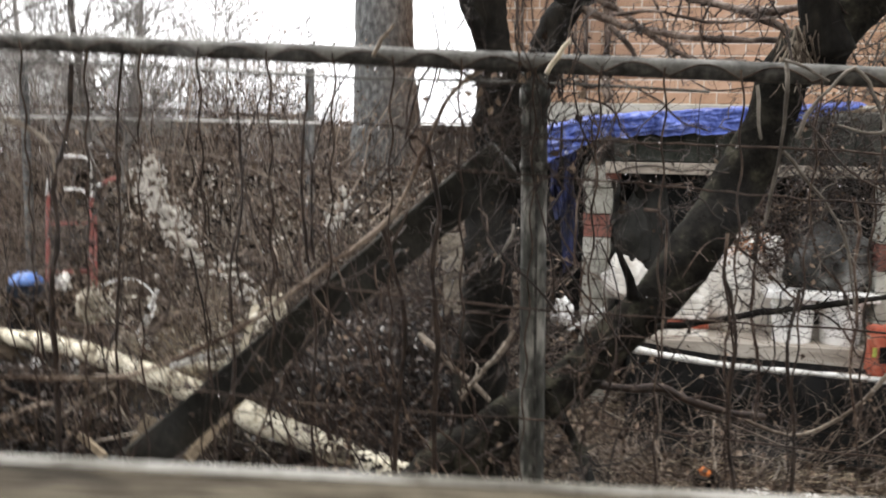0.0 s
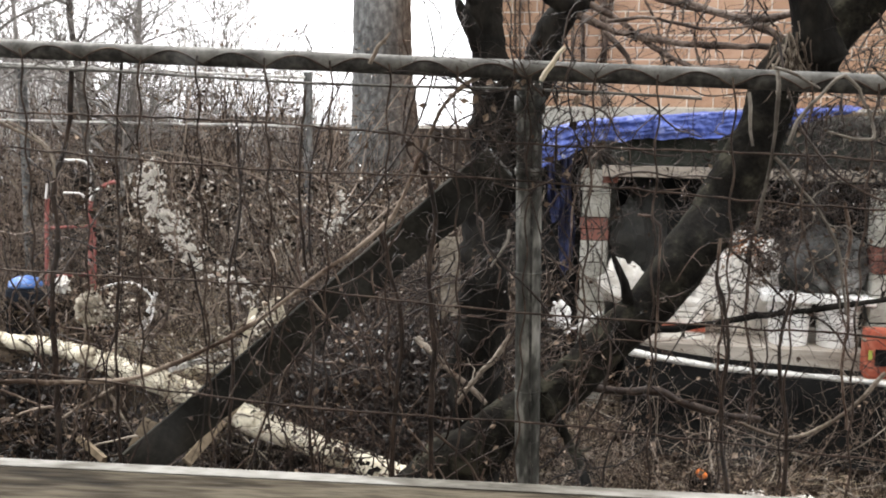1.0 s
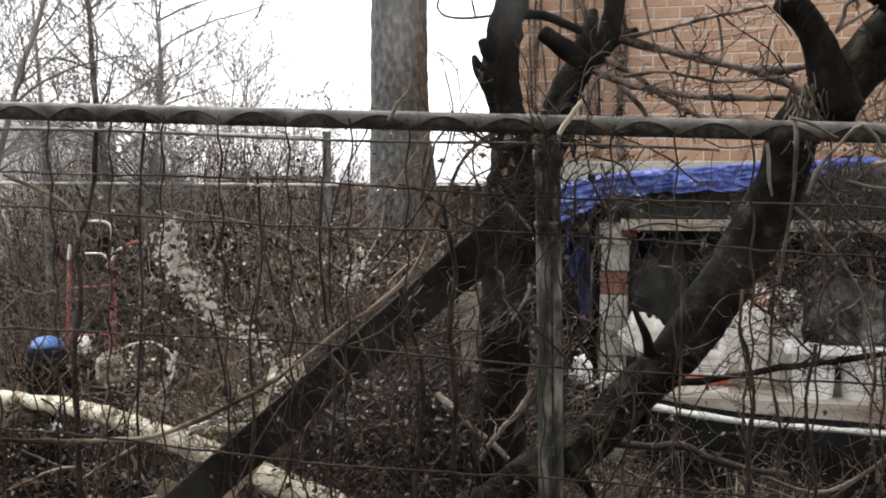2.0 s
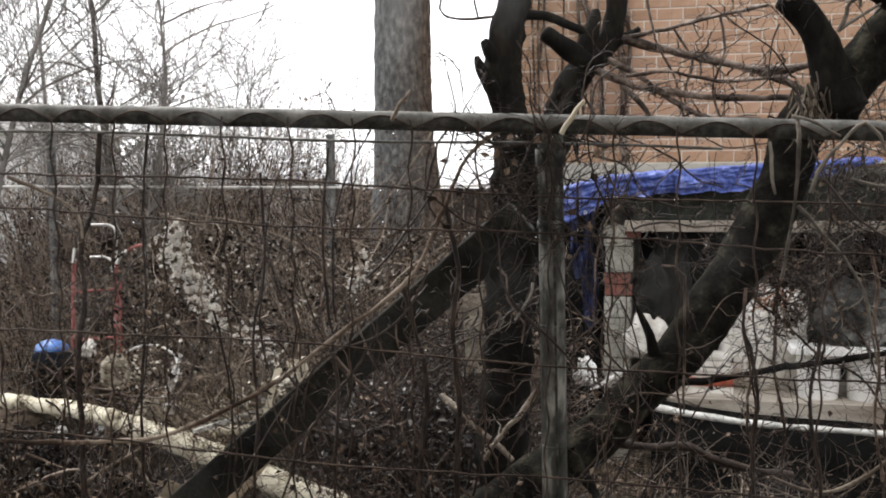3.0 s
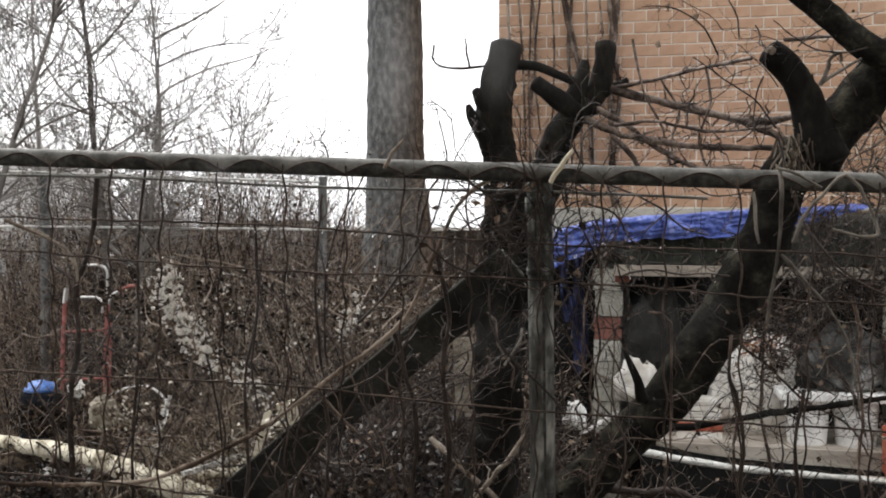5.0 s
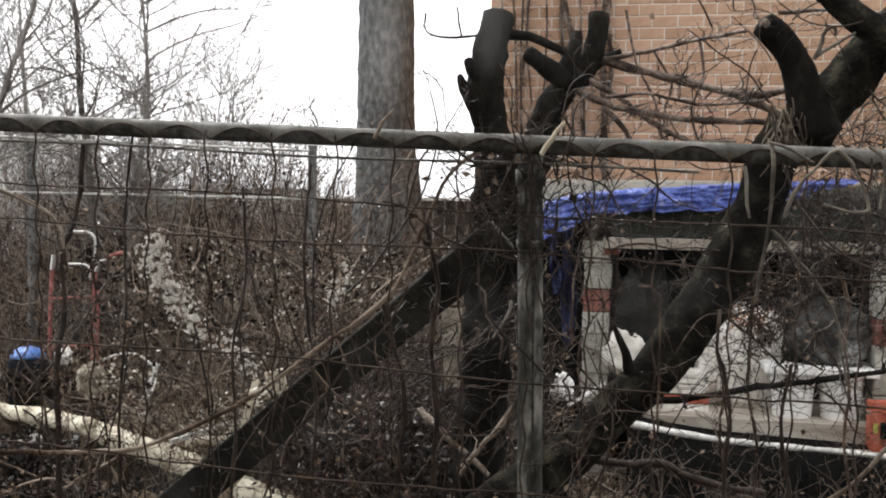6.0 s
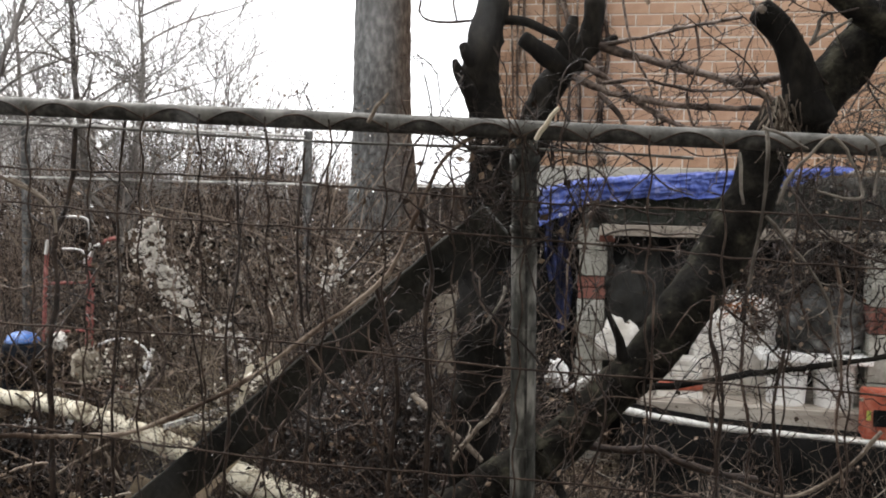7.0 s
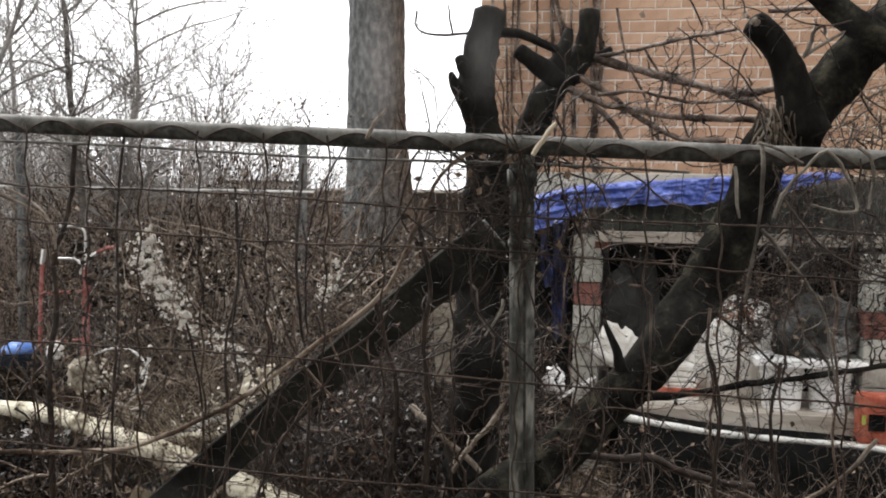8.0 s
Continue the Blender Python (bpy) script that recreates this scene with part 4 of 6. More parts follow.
# ---- leaning squared timber ----
def build_timber():
    a, b = Vector((0.232, 2.950, 1.948)), Vector((-1.500, 3.088, 0.444))
    d = b - a
    L = d.length
    bm = box(-0.061, -0.04, 0, 0.061, 0.04, L, 0.006)
    bmesh.ops.subdivide_edges(bm, edges=[e for e in bm.edges if e.calc_length() > 0.5], cuts=40, use_grid_fill=True)
    for v in bm.verts:
        q = v.co.copy()
        v.co.x += 0.006 * noise.noise(Vector((q.x * 3, q.y * 3, q.z * 1.5))) + 0.004 * noise.noise(q * 20)
        v.co.y += 0.004 * noise.noise(q * 14 + Vector((5, 0, 0)))
    ob = empty("timber")
    part("beam", bm, M_TIMBER, ob)
    part("cut_end", box(-0.05, -0.034, -0.006, 0.05, 0.034, 0.002, 0.002, 0.001, 3), M_BARKGREY, ob, "grey weathered end grain")
    zx = d.normalized()
    yx = Vector((0, 1, 0))
    xx = yx.cross(zx).normalized()
    yx = zx.cross(xx)
    ob.matrix_world = Matrix.Translation(a) @ Matrix((xx, yx, zx)).transposed().to_4x4()
    tagged(ob, "dark weathered squared timber leaning against the pruned tree", "timber")


build_timber()

# ---- big grey trunk behind the brush ----
def build_big_tree():
    t = empty("grey_tree", (-0.523, 12.000, 1.909))
    t.location.z = -0.05
    tagged(t, "tall straight tree trunk with rough grey bark", "tree")
    o = np.array(t.location)
    K = 12.0 / 1681
    base = np.array((-0.497, 12.000, -0.080))
    base[2] = -0.1
    v, f, e = limb([base, (-0.495, 12.000, 2.050), (-0.523, 12.000, 2.615), (-0.536, 12.000, 3.460), (-0.542, 12.000, 4.302), (-0.548, 12.000, 5.280), (-0.546, 12.000, 7.295), (-0.505, 12.100, 10.459)],
                   [r * K for r in (78, 58, 52, 49, 48, 47, 44, 34)], 36, 0.09, 0.035, 31.0)
    limb_part("trunk", [(v - o, f, e)], M_BARKGREY, t, "grey furrowed trunk")
    rg = np.random.default_rng(12)
    s = np.array((-0.506, 12.100, 9.077)) + rg.normal(0, 0.3, (14, 3))
    P = wander(rg, s, rg.normal(0, 1, (14, 3)) + np.array([0, 0, 0.8]), rg.uniform(2, 4, 14), 14, 0.12)
    Q = sprout(rg, P, 260, 1.4, 8, 0.12)
    v, f = join([tubes(P, taper(rg, 14, 14, 0.07, 0.015), 6), tubes(Q, taper(rg, 260, 8, 0.012, 0.004), 3)])
    np_part("crown", (v - o, f), M_BARKFAR, t, "bare branches")


build_big_tree()


# ---- bare trees beyond the yard ----
def bare_tree(name, base, h, r, seed, lean=(0, 0), limbs=26, twigs=520, spread=0.55, label="bare winter tree with fine grey-brown twigs", low=0.25):
    t = empty(name, base)
    tagged(t, label, "tree", "bare trees beyond the yard")
    rg = np.random.default_rng(seed)
    limbs, twigs = int(limbs * 0.9), int(twigs * 0.7)
    k = 24
    z = np.linspace(0, 1, k)
    main = np.zeros((1, k, 3))
    main[0, :, 0] = lean[0] * z * h + 0.06 * h * 0.1 * np.sin(z * 7 + seed)
    main[0, :, 1] = lean[1] * z * h
    main[0, :, 2] = z * h
    R = (0.85 * r * (1 - 0.85 * z))[None]
    np_part("trunk", tubes(main, R, 9), M_BARKFAR, t)
    j = rg.integers(int(low * k), k - 2, limbs)
    s = main[0, j]
    a = rg.uniform(0, 2 * np.pi, limbs)
    way = np.stack([np.cos(a) * spread, np.sin(a) * spread, rg.uniform(0.35, 0.9, limbs)], 1)
    ln = (1.15 - j / k) * h * rg.uniform(0.3, 0.55, limbs)
    B = wander(rg, s, way, ln, 12, 0.045)
    R1 = np.maximum((0.30 * r * (1.05 - j / k))[:, None] * np.linspace(1, 0.15, 12)[None], 0.005)
    C = sprout(rg, B, limbs * 4, h * 0.24, 8, 0.06, 0.8, 0.3)
    R2 = taper(rg, limbs * 4, 8, 0.007, 0.003)
    D = sprout(rg, C, twigs, h * 0.12, 6, 0.07, 0.8, 0.25)
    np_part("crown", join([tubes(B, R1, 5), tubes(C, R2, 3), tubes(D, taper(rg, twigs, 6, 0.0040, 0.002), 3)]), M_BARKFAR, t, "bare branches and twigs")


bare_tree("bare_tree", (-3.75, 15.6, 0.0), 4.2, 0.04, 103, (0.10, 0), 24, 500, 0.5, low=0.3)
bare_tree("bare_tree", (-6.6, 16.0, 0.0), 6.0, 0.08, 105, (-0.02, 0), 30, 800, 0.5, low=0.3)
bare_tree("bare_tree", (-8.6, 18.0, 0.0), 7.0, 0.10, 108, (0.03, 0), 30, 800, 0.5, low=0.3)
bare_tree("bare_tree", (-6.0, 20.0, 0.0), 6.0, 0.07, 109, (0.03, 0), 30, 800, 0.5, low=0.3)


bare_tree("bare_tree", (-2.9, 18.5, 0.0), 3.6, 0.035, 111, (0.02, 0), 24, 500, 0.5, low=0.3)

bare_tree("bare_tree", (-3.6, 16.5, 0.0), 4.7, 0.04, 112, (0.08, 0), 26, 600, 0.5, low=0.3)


def sapling(pts, radii, twigs, seed, label, bark):
    """A slim dark tree along a given line, with limbs and fine twigs on its upper half."""
    p, r = spline(pts, radii, 0.12)
    t = empty("bare_tree", tuple(p[0]))
    tagged(t, label, "tree", "bare trees beyond the yard")
    o = p[0]
    rg = np.random.default_rng(seed)
    np_part("trunk", tubes((p - o)[None], r[None], 9), bark, t)
    n = 38
    j = rg.integers(int(len(p) * 0.36), len(p) - 2, n)
    a = rg.uniform(0, 2 * np.pi, n)
    way = np.stack([np.cos(a) * 0.8, np.sin(a) * 0.5, rg.uniform(0.3, 0.8, n)], 1)
    B = wander(rg, p[j] - o, way, rg.uniform(0.6, 1.5, n), 12, 0.06)
    C = sprout(rg, B, n * 5, 0.7, 8, 0.07, 0.8, 0.25)
    D = sprout(rg, C, twigs, 0.34, 6, 0.09, 0.8, 0.2)
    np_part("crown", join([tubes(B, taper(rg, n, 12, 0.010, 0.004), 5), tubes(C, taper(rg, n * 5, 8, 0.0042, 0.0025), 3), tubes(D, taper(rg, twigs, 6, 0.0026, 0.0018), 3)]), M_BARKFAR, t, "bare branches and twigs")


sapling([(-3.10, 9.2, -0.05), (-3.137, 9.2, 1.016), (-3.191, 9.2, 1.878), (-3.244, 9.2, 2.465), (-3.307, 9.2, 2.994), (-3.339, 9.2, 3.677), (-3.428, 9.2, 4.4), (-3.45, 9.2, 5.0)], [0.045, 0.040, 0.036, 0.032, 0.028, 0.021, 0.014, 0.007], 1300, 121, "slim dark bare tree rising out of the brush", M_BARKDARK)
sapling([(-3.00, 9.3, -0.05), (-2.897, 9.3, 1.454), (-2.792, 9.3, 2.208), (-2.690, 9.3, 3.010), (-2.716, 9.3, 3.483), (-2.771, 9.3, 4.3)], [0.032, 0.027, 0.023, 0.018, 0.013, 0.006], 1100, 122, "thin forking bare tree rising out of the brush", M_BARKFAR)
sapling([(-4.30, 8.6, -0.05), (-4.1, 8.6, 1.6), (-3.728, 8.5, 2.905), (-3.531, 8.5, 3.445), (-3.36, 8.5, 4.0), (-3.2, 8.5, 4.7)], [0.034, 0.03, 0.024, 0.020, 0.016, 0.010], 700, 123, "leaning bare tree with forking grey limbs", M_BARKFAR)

# ---- far wire fence and low wall ----
def build_far_fence():
    fe = empty("far_fence", (-1.1, 9.0, 0.0))
    tagged(fe, "far fence with grey posts and thin pale rails", "fence")
    o = np.array(fe.location)
    for x in ((-3.686, 9.000, 2.526), (-1.080, 9.000, 2.505), (-5.900, 9.000, 2.526)):
        z = np.linspace(-0.05, x[2] + 0.03, 12)
        q = np.stack([np.full(12, x[0]), np.full(12, x[1]), z], 1)
        np_part("post", (lambda vf: (vf[0] - o, vf[1]))(tubes(q[None], np.full((1, 12), 0.042), 10)), M_BARKGREY, fe, "weathered grey post")
    for a, b, r in (((-6.241, 8.960, 2.640), (-1.102, 8.960, 2.482), 0.012), ((-6.250, 8.960, 2.071), (-0.971, 8.960, 2.039), 0.011)):
        q = np.linspace(np.array(a), np.array(b), 30)
        np_part("rail", (lambda vf: (vf[0] - o, vf[1]))(tubes(q[None], np.full((1, 30), r), 8)), M_RIM, fe, "thin pale metal rail")


build_far_fence()


def build_far_wall():
    w = empty("wall_far", (0.3, 16.5, 0.0))
    tagged(w, "low dark boarded wall with a pale capping", "wall", kind="structure")
    n = 0
    for i in range(38):
        x = -2.6 + i * 0.20
        part("board", box(x, 0, -0.1, x + 0.19, 0.04, 2.02 + 0.01 * math.sin(i * 2.2), 0.004), M_WALLFAR, w)
    part("capping", box(-2.65, -0.05, 2.035, 4.9, 0.10, 2.075, 0.006), M_RIM, w, "pale capping strip")


build_far_wall()


def build_far_house():
    h = empty("far_house", (-13.9, 26.0, 0.0))
    tagged(h, "pale distant house with a shallow gabled roof", "house")
    part("wall", box(-4.0, 0, -0.1, 3.4, 5, 3.6), M_PALEWALL, h)
    bm = bmesh.new()
    v = [bm.verts.new(q) for q in ((-4.3, -0.3, 3.605), (3.8, -0.3, 3.605), (3.8, -0.3, 3.75), (-0.9, -0.3, 5.4), (-4.3, -0.3, 3.75), (-4.3, 5.3, 3.605), (3.8, 5.3, 3.605), (3.8, 5.3, 3.75), (-0.9, 5.3, 5.4), (-4.3, 5.3, 3.75))]
    for q in ((0, 1, 2, 3, 4), (9, 8, 7, 6, 5), (0, 5, 6, 1), (1, 6, 7, 2), (2, 7, 8, 3), (3, 8, 9, 4), (4, 9, 5, 0)):
        bm.faces.new([v[i] for i in q])
    part("roof", bm, M_PALEWALL, h, "pale shingle roof")
    g = empty("far_shed", (-3.6, 22.0, 0.0))
    tagged(g, "small white distant shed behind the brush", "shed")
    part("wall", box(-0.8, 0, -0.1, 0.8, 2, 2.15), M_WHITE, g)
    part("roof", box(-0.9, -0.1, 2.153, 0.9, 2.1, 2.23, 0.02), M_WALLFAR, g)


build_far_house()


# ---- brush: dense bare stems, twigs and dry leaves ----
def brush(name, x0, x1, y0, y1, h0, h1, stems, twigs, leaves, seed, material, label, r=0.0045, wedge=True, leafsize=0.035, lean=0.28, kind_cat="brush"):
    rg = np.random.default_rng(seed)
    y = rg.uniform(y0, y1, stems * 4)
    u = rg.uniform(0, 1, stems * 4)
    x = (x0 + (x1 - x0) * u) * (y / y1 if wedge else 1)
    # stems grow in clumps with gaps between
    d = np.array([noise.noise(Vector((a * 1.6, b * 1.6, seed))) for a, b in zip(x, y)])
    keep = np.argsort(-(d + rg.normal(0, 0.28, len(d))))[:stems]
    x, y = x[keep], y[keep]
    s = np.stack([x, y, ground_z(x, y) - 0.03], 1)
    way = np.stack([rg.normal(0, lean, stems), rg.normal(0, lean, stems), np.ones(stems)], 1)
    h = rg.uniform(h0, h1, stems)
    P = wander(rg, s, way, h, 10, 0.09)
    Q = sprout(rg, P, twigs, 0.55, 7, 0.16, 0.9, 0.1)
    Q2 = sprout(rg, Q, twigs, 0.22, 5, 0.2, 1.0, 0.0)
    vf = [tubes(P, taper(rg, stems, 10, r, r * 0.4), 4), tubes(Q, taper(rg, twigs, 7, r * 0.5, r * 0.25), 3), tubes(Q2, taper(rg, twigs, 5, r * 0.3, r * 0.2), 3)]
    ob = np_part(name, join(vf), material)
    tagged(ob, label, kind_cat, kind="stuff")
    if leaves:
        i = rg.integers(0, twigs, leaves)
        j = rg.integers(1, 7, leaves)
        lv = leaves_at(rg, Q[i, j] + rg.normal(0, 0.01, (leaves, 3)), leafsize)
        tagged(np_part("dry_leaves", lv, M_LEAF, None, "", False), "withered brown leaves clinging to the brush", "leaves", kind="stuff")


brush("brush", -1.9, 0.4, 9.2, 13.5, 0.9, 1.95, 420, 2600, 1800, 212, M_TWIG, "lower brown brush before the dark board wall", 0.006)
brush("brush", -6.2, -1.6, 9.4, 13.5, 1.3, 2.9, 850, 5600, 3800, 201, M_TWIG, "tangled brown brush of bare stems behind the yard", 0.006)
brush("brush", -7.2, -2.0, 13.2, 17.0, 2.0, 3.7, 900, 6400, 3200, 202, M_BRUSHFAR, "grey-brown undergrowth below the bare trees, with haze in its colour", 0.007)
brush("brush", -2.0, 0.75, 6.0, 8.8, 0.6, 1.6, 460, 3800, 4200, 203, M_TWIG, "thick brown brush and dead stalks in the yard", 0.004)
# stems by the timber get the dark bark in place of shade
brush("brush", -0.95, 0.45, 5.4, 6.2, 0.45, 1.25, 300, 2600, 700, 204, M_TWIGDARK, "low tangle of dead stems by the leaning timber, coloured shade-dark", 0.0035, leafsize=0.03)
brush("brush", -2.1, 0.6, 5.4, 8.5, 0.9, 1.9, 240, 1400, 0, 205, M_TWIGPALE, "pale dry grass stalks among the brush", 0.003)
brush("brush", -4.4, -1.8, 8.2, 9.6, 0.9, 1.8, 320, 2000, 1200, 207, M_TWIG, "brown bare stems behind the junk", 0.004)
brush("brush", -2.7, -1.5, 5.6, 6.7, 0.5, 1.5, 34, 240, 100, 208, M_TWIG, "thin brown stems in front of the junk", 0.0035)
# dark bark here again paints the shade under the timber
brush("brush", -1.15, 0.3, 5.3, 6.3, 0.6, 1.3, 260, 2200, 500, 209, M_TWIGDARK, "dense vine stems coloured dark as the shade under the leaning timber", 0.0035)
brush("brush", 0.2, 3.6, 4.2, 5.9, 0.15, 0.55, 260, 1300, 900, 206, M_TWIG, "sparse dead stems in front of the shelter", 0.003)


brush("brush", -2.1, -0.85, 8.4, 9.4, 1.9, 2.75, 46, 220, 160, 211, M_TWIG, "tall thin saplings with a few clinging leaves", 0.0045)
brush("brush", -1.0, 0.4, 5.4, 6.4, 0.5, 1.3, 90, 900, 400, 213, M_TWIG, "brown dead stems by the leaning timber", 0.003)
brush("dead_grass", -1.62, -0.98, 5.8, 6.6, 0.45, 0.95, 130, 900, 0, 210, M_STRAW, "clump of pale dead grass by the log", 0.003, lean=0.45, kind_cat="grass")


# ---- vines in the fence ----
def vine_mass(name, count, twigs, s0, s1, z0, z1, y0, y1, seed, material, label, r=0.003, leaves=0, length=1.0, up=1.0, leafsize=0.025, kink=0.11):
    rg = np.random.default_rng(seed)
    s = rg.uniform(s0, s1, count)
    st = np.array([list(rail_at(v)) for v in s])
    st[:, 2] -= rg.uniform(z0, z1, count)
    st[:, 1] += rg.uniform(y0, y1, count)
    way = np.stack([rg.normal(0, 0.35, count), rg.normal(0, 0.08, count), rg.choice([-1, 1], count) * up * rg.uniform(0.4, 1, count)], 1)
    P = wander(rg, st, way, rg.uniform(0.4, 1.0, count) * length, 14, kink)
    P[:, :, 1] = st[:, None, 1] + (P[:, :, 1] - st[:, None, 1]) * 0.35
    P[:, :, 2] = np.minimum(P[:, :, 2], st[:, None, 2] + 0.6)
    Q = sprout(rg, P, twigs, 0.17, 6, 0.22 + 1.4 * max(0, kink - 0.11), 0.9, 0.0)
    if kink > 0.11:
        P[:, 1:] += rg.normal(0, 0.009, P[:, 1:].shape)
    Q[:, 1:] += rg.normal(0, 0.0055, Q[:, 1:].shape)
    ob = np_part(name, join([tubes(P, taper(rg, count, 14, r, r * 0.55), 5), tubes(Q, taper(rg, twigs, 6, r * 0.4, r * 0.2), 3)]), material)
    tagged(ob, label, "vines", kind="stuff")
    if leaves:
        i, j = rg.integers(0, twigs, leaves), rg.integers(1, 6, leaves)
        tagged(np_part("dry_leaves", leaves_at(rg, Q[i, j], leafsize), M_LEAF, None, "", False), "shrivelled brown leaves on the fence vines", "leaves", kind="stuff")


vine_mass("fence_vines", 70, 700, -1.0, 1.75, 0.35, 1.35, -0.03, 0.12, 301, M_TWIGDARK, "dark thin vines woven through the wire fence", 0.0026, 220, 0.9, 1.0, 0.018)
vine_mass("fence_vines", 12, 34, 1.7, 3.2, 0.1, 1.2, -0.02, 0.10, 302, M_VINERED, "dark thin vines woven through the wire fence", 0.0024, 60, 0.6, 1.0, 0.018, 0.26)
vine_mass("fence_vines", 80, 700, -0.3, 1.65, 0.45, 1.5, 0.10, 0.75, 311, M_VINERED, "crooked red-brown vines behind the wire fence", 0.0030, 900, 0.8, 1.0, 0.017, 0.26)
vine_mass("fence_vines", 12, 90, -1.0, 0.4, 0.75, 1.5, 0.10, 0.75, 312, M_VINERED, "crooked red-brown vines behind the wire fence", 0.0026, 500, 0.7, 1.0, 0.017, 0.26)
vine_mass("rail_vines", 75, 420, 1.35, 1.7, -0.02, 0.30, -0.05, 0.10, 303, M_TWIGDARK, "knot of dry vine tendrils tied round the post top", 0.0022, 60, 0.30, 0.4)


def vine(pts, r, material, label, seed=0, sides=7, twigs=0):
    p, rad = spline(pts, [r] * len(pts), 0.03)
    rg = np.random.default_rng(seed + 900)
    p = p + rg.normal(0, 0.0014, p.shape)
    rad = rad * (1 + 0.15 * np.sin(np.arange(len(p)) * 0.9)) * np.linspace(1.05, 0.8, len(p))
    vf = [tubes(p[None], rad[None], sides)]
    if twigs:
        Q = sprout(rg, p[None], twigs, 0.12, 6, 0.2, 0.9, 0.0)
        Q[:, 1:] += rg.normal(0, 0.005, Q[:, 1:].shape)
        vf.append(tubes(Q, taper(rg, twigs, 6, max(0.0012, r * 0.3), 0.0007), 3))
    ob = np_part("vine", join(vf), material)
    return tagged(ob, label, "vine", "vines on the fence")


# long vine that climbs across the mesh from the lower left
vine([(-1.342, 2.620, 1.347), (-0.957, 2.580, 1.355), (-0.750, 2.550, 1.382), (-0.482, 2.500, 1.511), (-0.273, 2.480, 1.667), (-0.098, 2.460, 1.803), (-0.014, 2.450, 1.962), (0.055, 2.440, 2.117), (0.151, 2.420, 2.194)], 0.0068, M_TWIG, "long grey-brown vine climbing the fence to the rail", 1, twigs=10)
DV = "thick dark vine stem climbing the wire fence"
vine([(-1.032, 2.700, 0.946), (-1.020, 2.660, 1.391), (-1.018, 2.650, 1.584), (-0.995, 2.650, 1.725), (-0.999, 2.640, 1.880), (-0.956, 2.630, 2.003), (-0.931, 2.620, 2.196)], 0.0085, M_TWIGDARK, DV, 31, 8, 26)
vine([(0.036, 2.600, 0.995), (0.027, 2.580, 1.294), (0.034, 2.570, 1.486), (0.016, 2.560, 1.673), (0.032, 2.560, 1.824), (-0.007, 2.550, 2.017)], 0.008, M_TWIGDARK, DV, 32, 8, 26)
vine([(-0.083, 2.600, 1.027), (-0.069, 2.580, 1.325), (-0.052, 2.570, 1.516), (-0.086, 2.560, 1.671), (-0.120, 2.560, 1.792)], 0.007, M_TWIGDARK, DV, 33, 8, 26)
vine([(-0.288, 2.600, 1.026), (-0.304, 2.580, 1.259), (-0.291, 2.580, 1.480), (-0.306, 2.570, 1.637), (-0.326, 2.560, 1.894), (-0.309, 2.550, 2.144)], 0.005, M_TWIGDARK, DV, 34, 7, 22)
vine([(-0.539, 2.600, 1.057), (-0.515, 2.600, 1.410), (-0.523, 2.600, 1.629), (-0.490, 2.600, 1.844), (-0.493, 2.580, 2.084)], 0.005, M_TWIGDARK, DV, 35, 7, 22)
vine([(-0.840, 2.640, 1.039), (-0.837, 2.620, 1.466), (-0.819, 2.620, 1.747), (-0.822, 2.620, 1.990), (-0.795, 2.600, 2.211)], 0.0045, M_TWIGDARK, DV, 36, 7, 22)
vine([(0.783, 2.340, 1.107), (0.750, 2.340, 1.343), (0.760, 2.340, 1.545), (0.721, 2.340, 1.714)], 0.0055, M_TWIGDARK, DV, 37, 7, 30)
vine([(0.912, 2.320, 1.116), (0.910, 2.320, 1.322), (0.880, 2.320, 1.494), (0.901, 2.320, 1.663)], 0.0055, M_TWIGDARK, DV, 38, 7, 30)
HV = "crooked red-brown vine hanging before the shelter"
vine([(1.035, 2.360, 1.883), (1.060, 2.370, 1.798), (1.048, 2.360, 1.715), (1.069, 2.370, 1.599), (1.055, 2.360, 1.485), (1.081, 2.360, 1.310)], 0.0042, M_VINERED, HV, 71, 7, 30)
vine([(0.739, 2.380, 1.793), (0.735, 2.380, 1.680), (0.757, 2.380, 1.579), (0.748, 2.380, 1.478), (0.774, 2.380, 1.301)], 0.0036, M_VINERED, HV, 72, 7, 20)
vine([(1.140, 3.300, 1.770), (1.135, 3.300, 1.613), (1.130, 3.300, 1.414), (1.166, 3.300, 1.212), (1.163, 3.300, 1.006)], 0.0062, M_VINERED, HV, 73, 7, 50)
vine([(1.058, 3.300, 1.652), (1.161, 3.300, 1.574), (1.287, 3.300, 1.456), (1.431, 3.300, 1.377), (1.520, 3.300, 1.256)], 0.0045, M_VINERED, HV, 74, 7, 40)
vine([(1.309, 3.300, 1.743), (1.358, 3.300, 1.596), (1.443, 3.300, 1.497), (1.494, 3.300, 1.337)], 0.0045, M_VINERED, HV, 75, 7, 40)
vine([(0.542, 2.420, 1.843), (0.597, 2.420, 1.815), (0.599, 2.420, 1.642), (0.600, 2.420, 1.466)], 0.0034, M_VINERED, HV, 76, 7, 8)
ST = "grey dry stick lying in the yard"
vine([(-1.176, 2.600, 2.074), (-1.060, 2.600, 2.022), (-0.991, 2.600, 1.973), (-0.980, 2.600, 1.906)], 0.0045, M_TWIGPALE, "pale arched vine by the fence", 61, 6, 4)
vine([(-1.688, 4.400, 0.667), (-1.568, 4.400, 0.750), (-1.421, 4.400, 0.832)], 0.008, M_TWIGPALE, ST, 62, 6, 5)
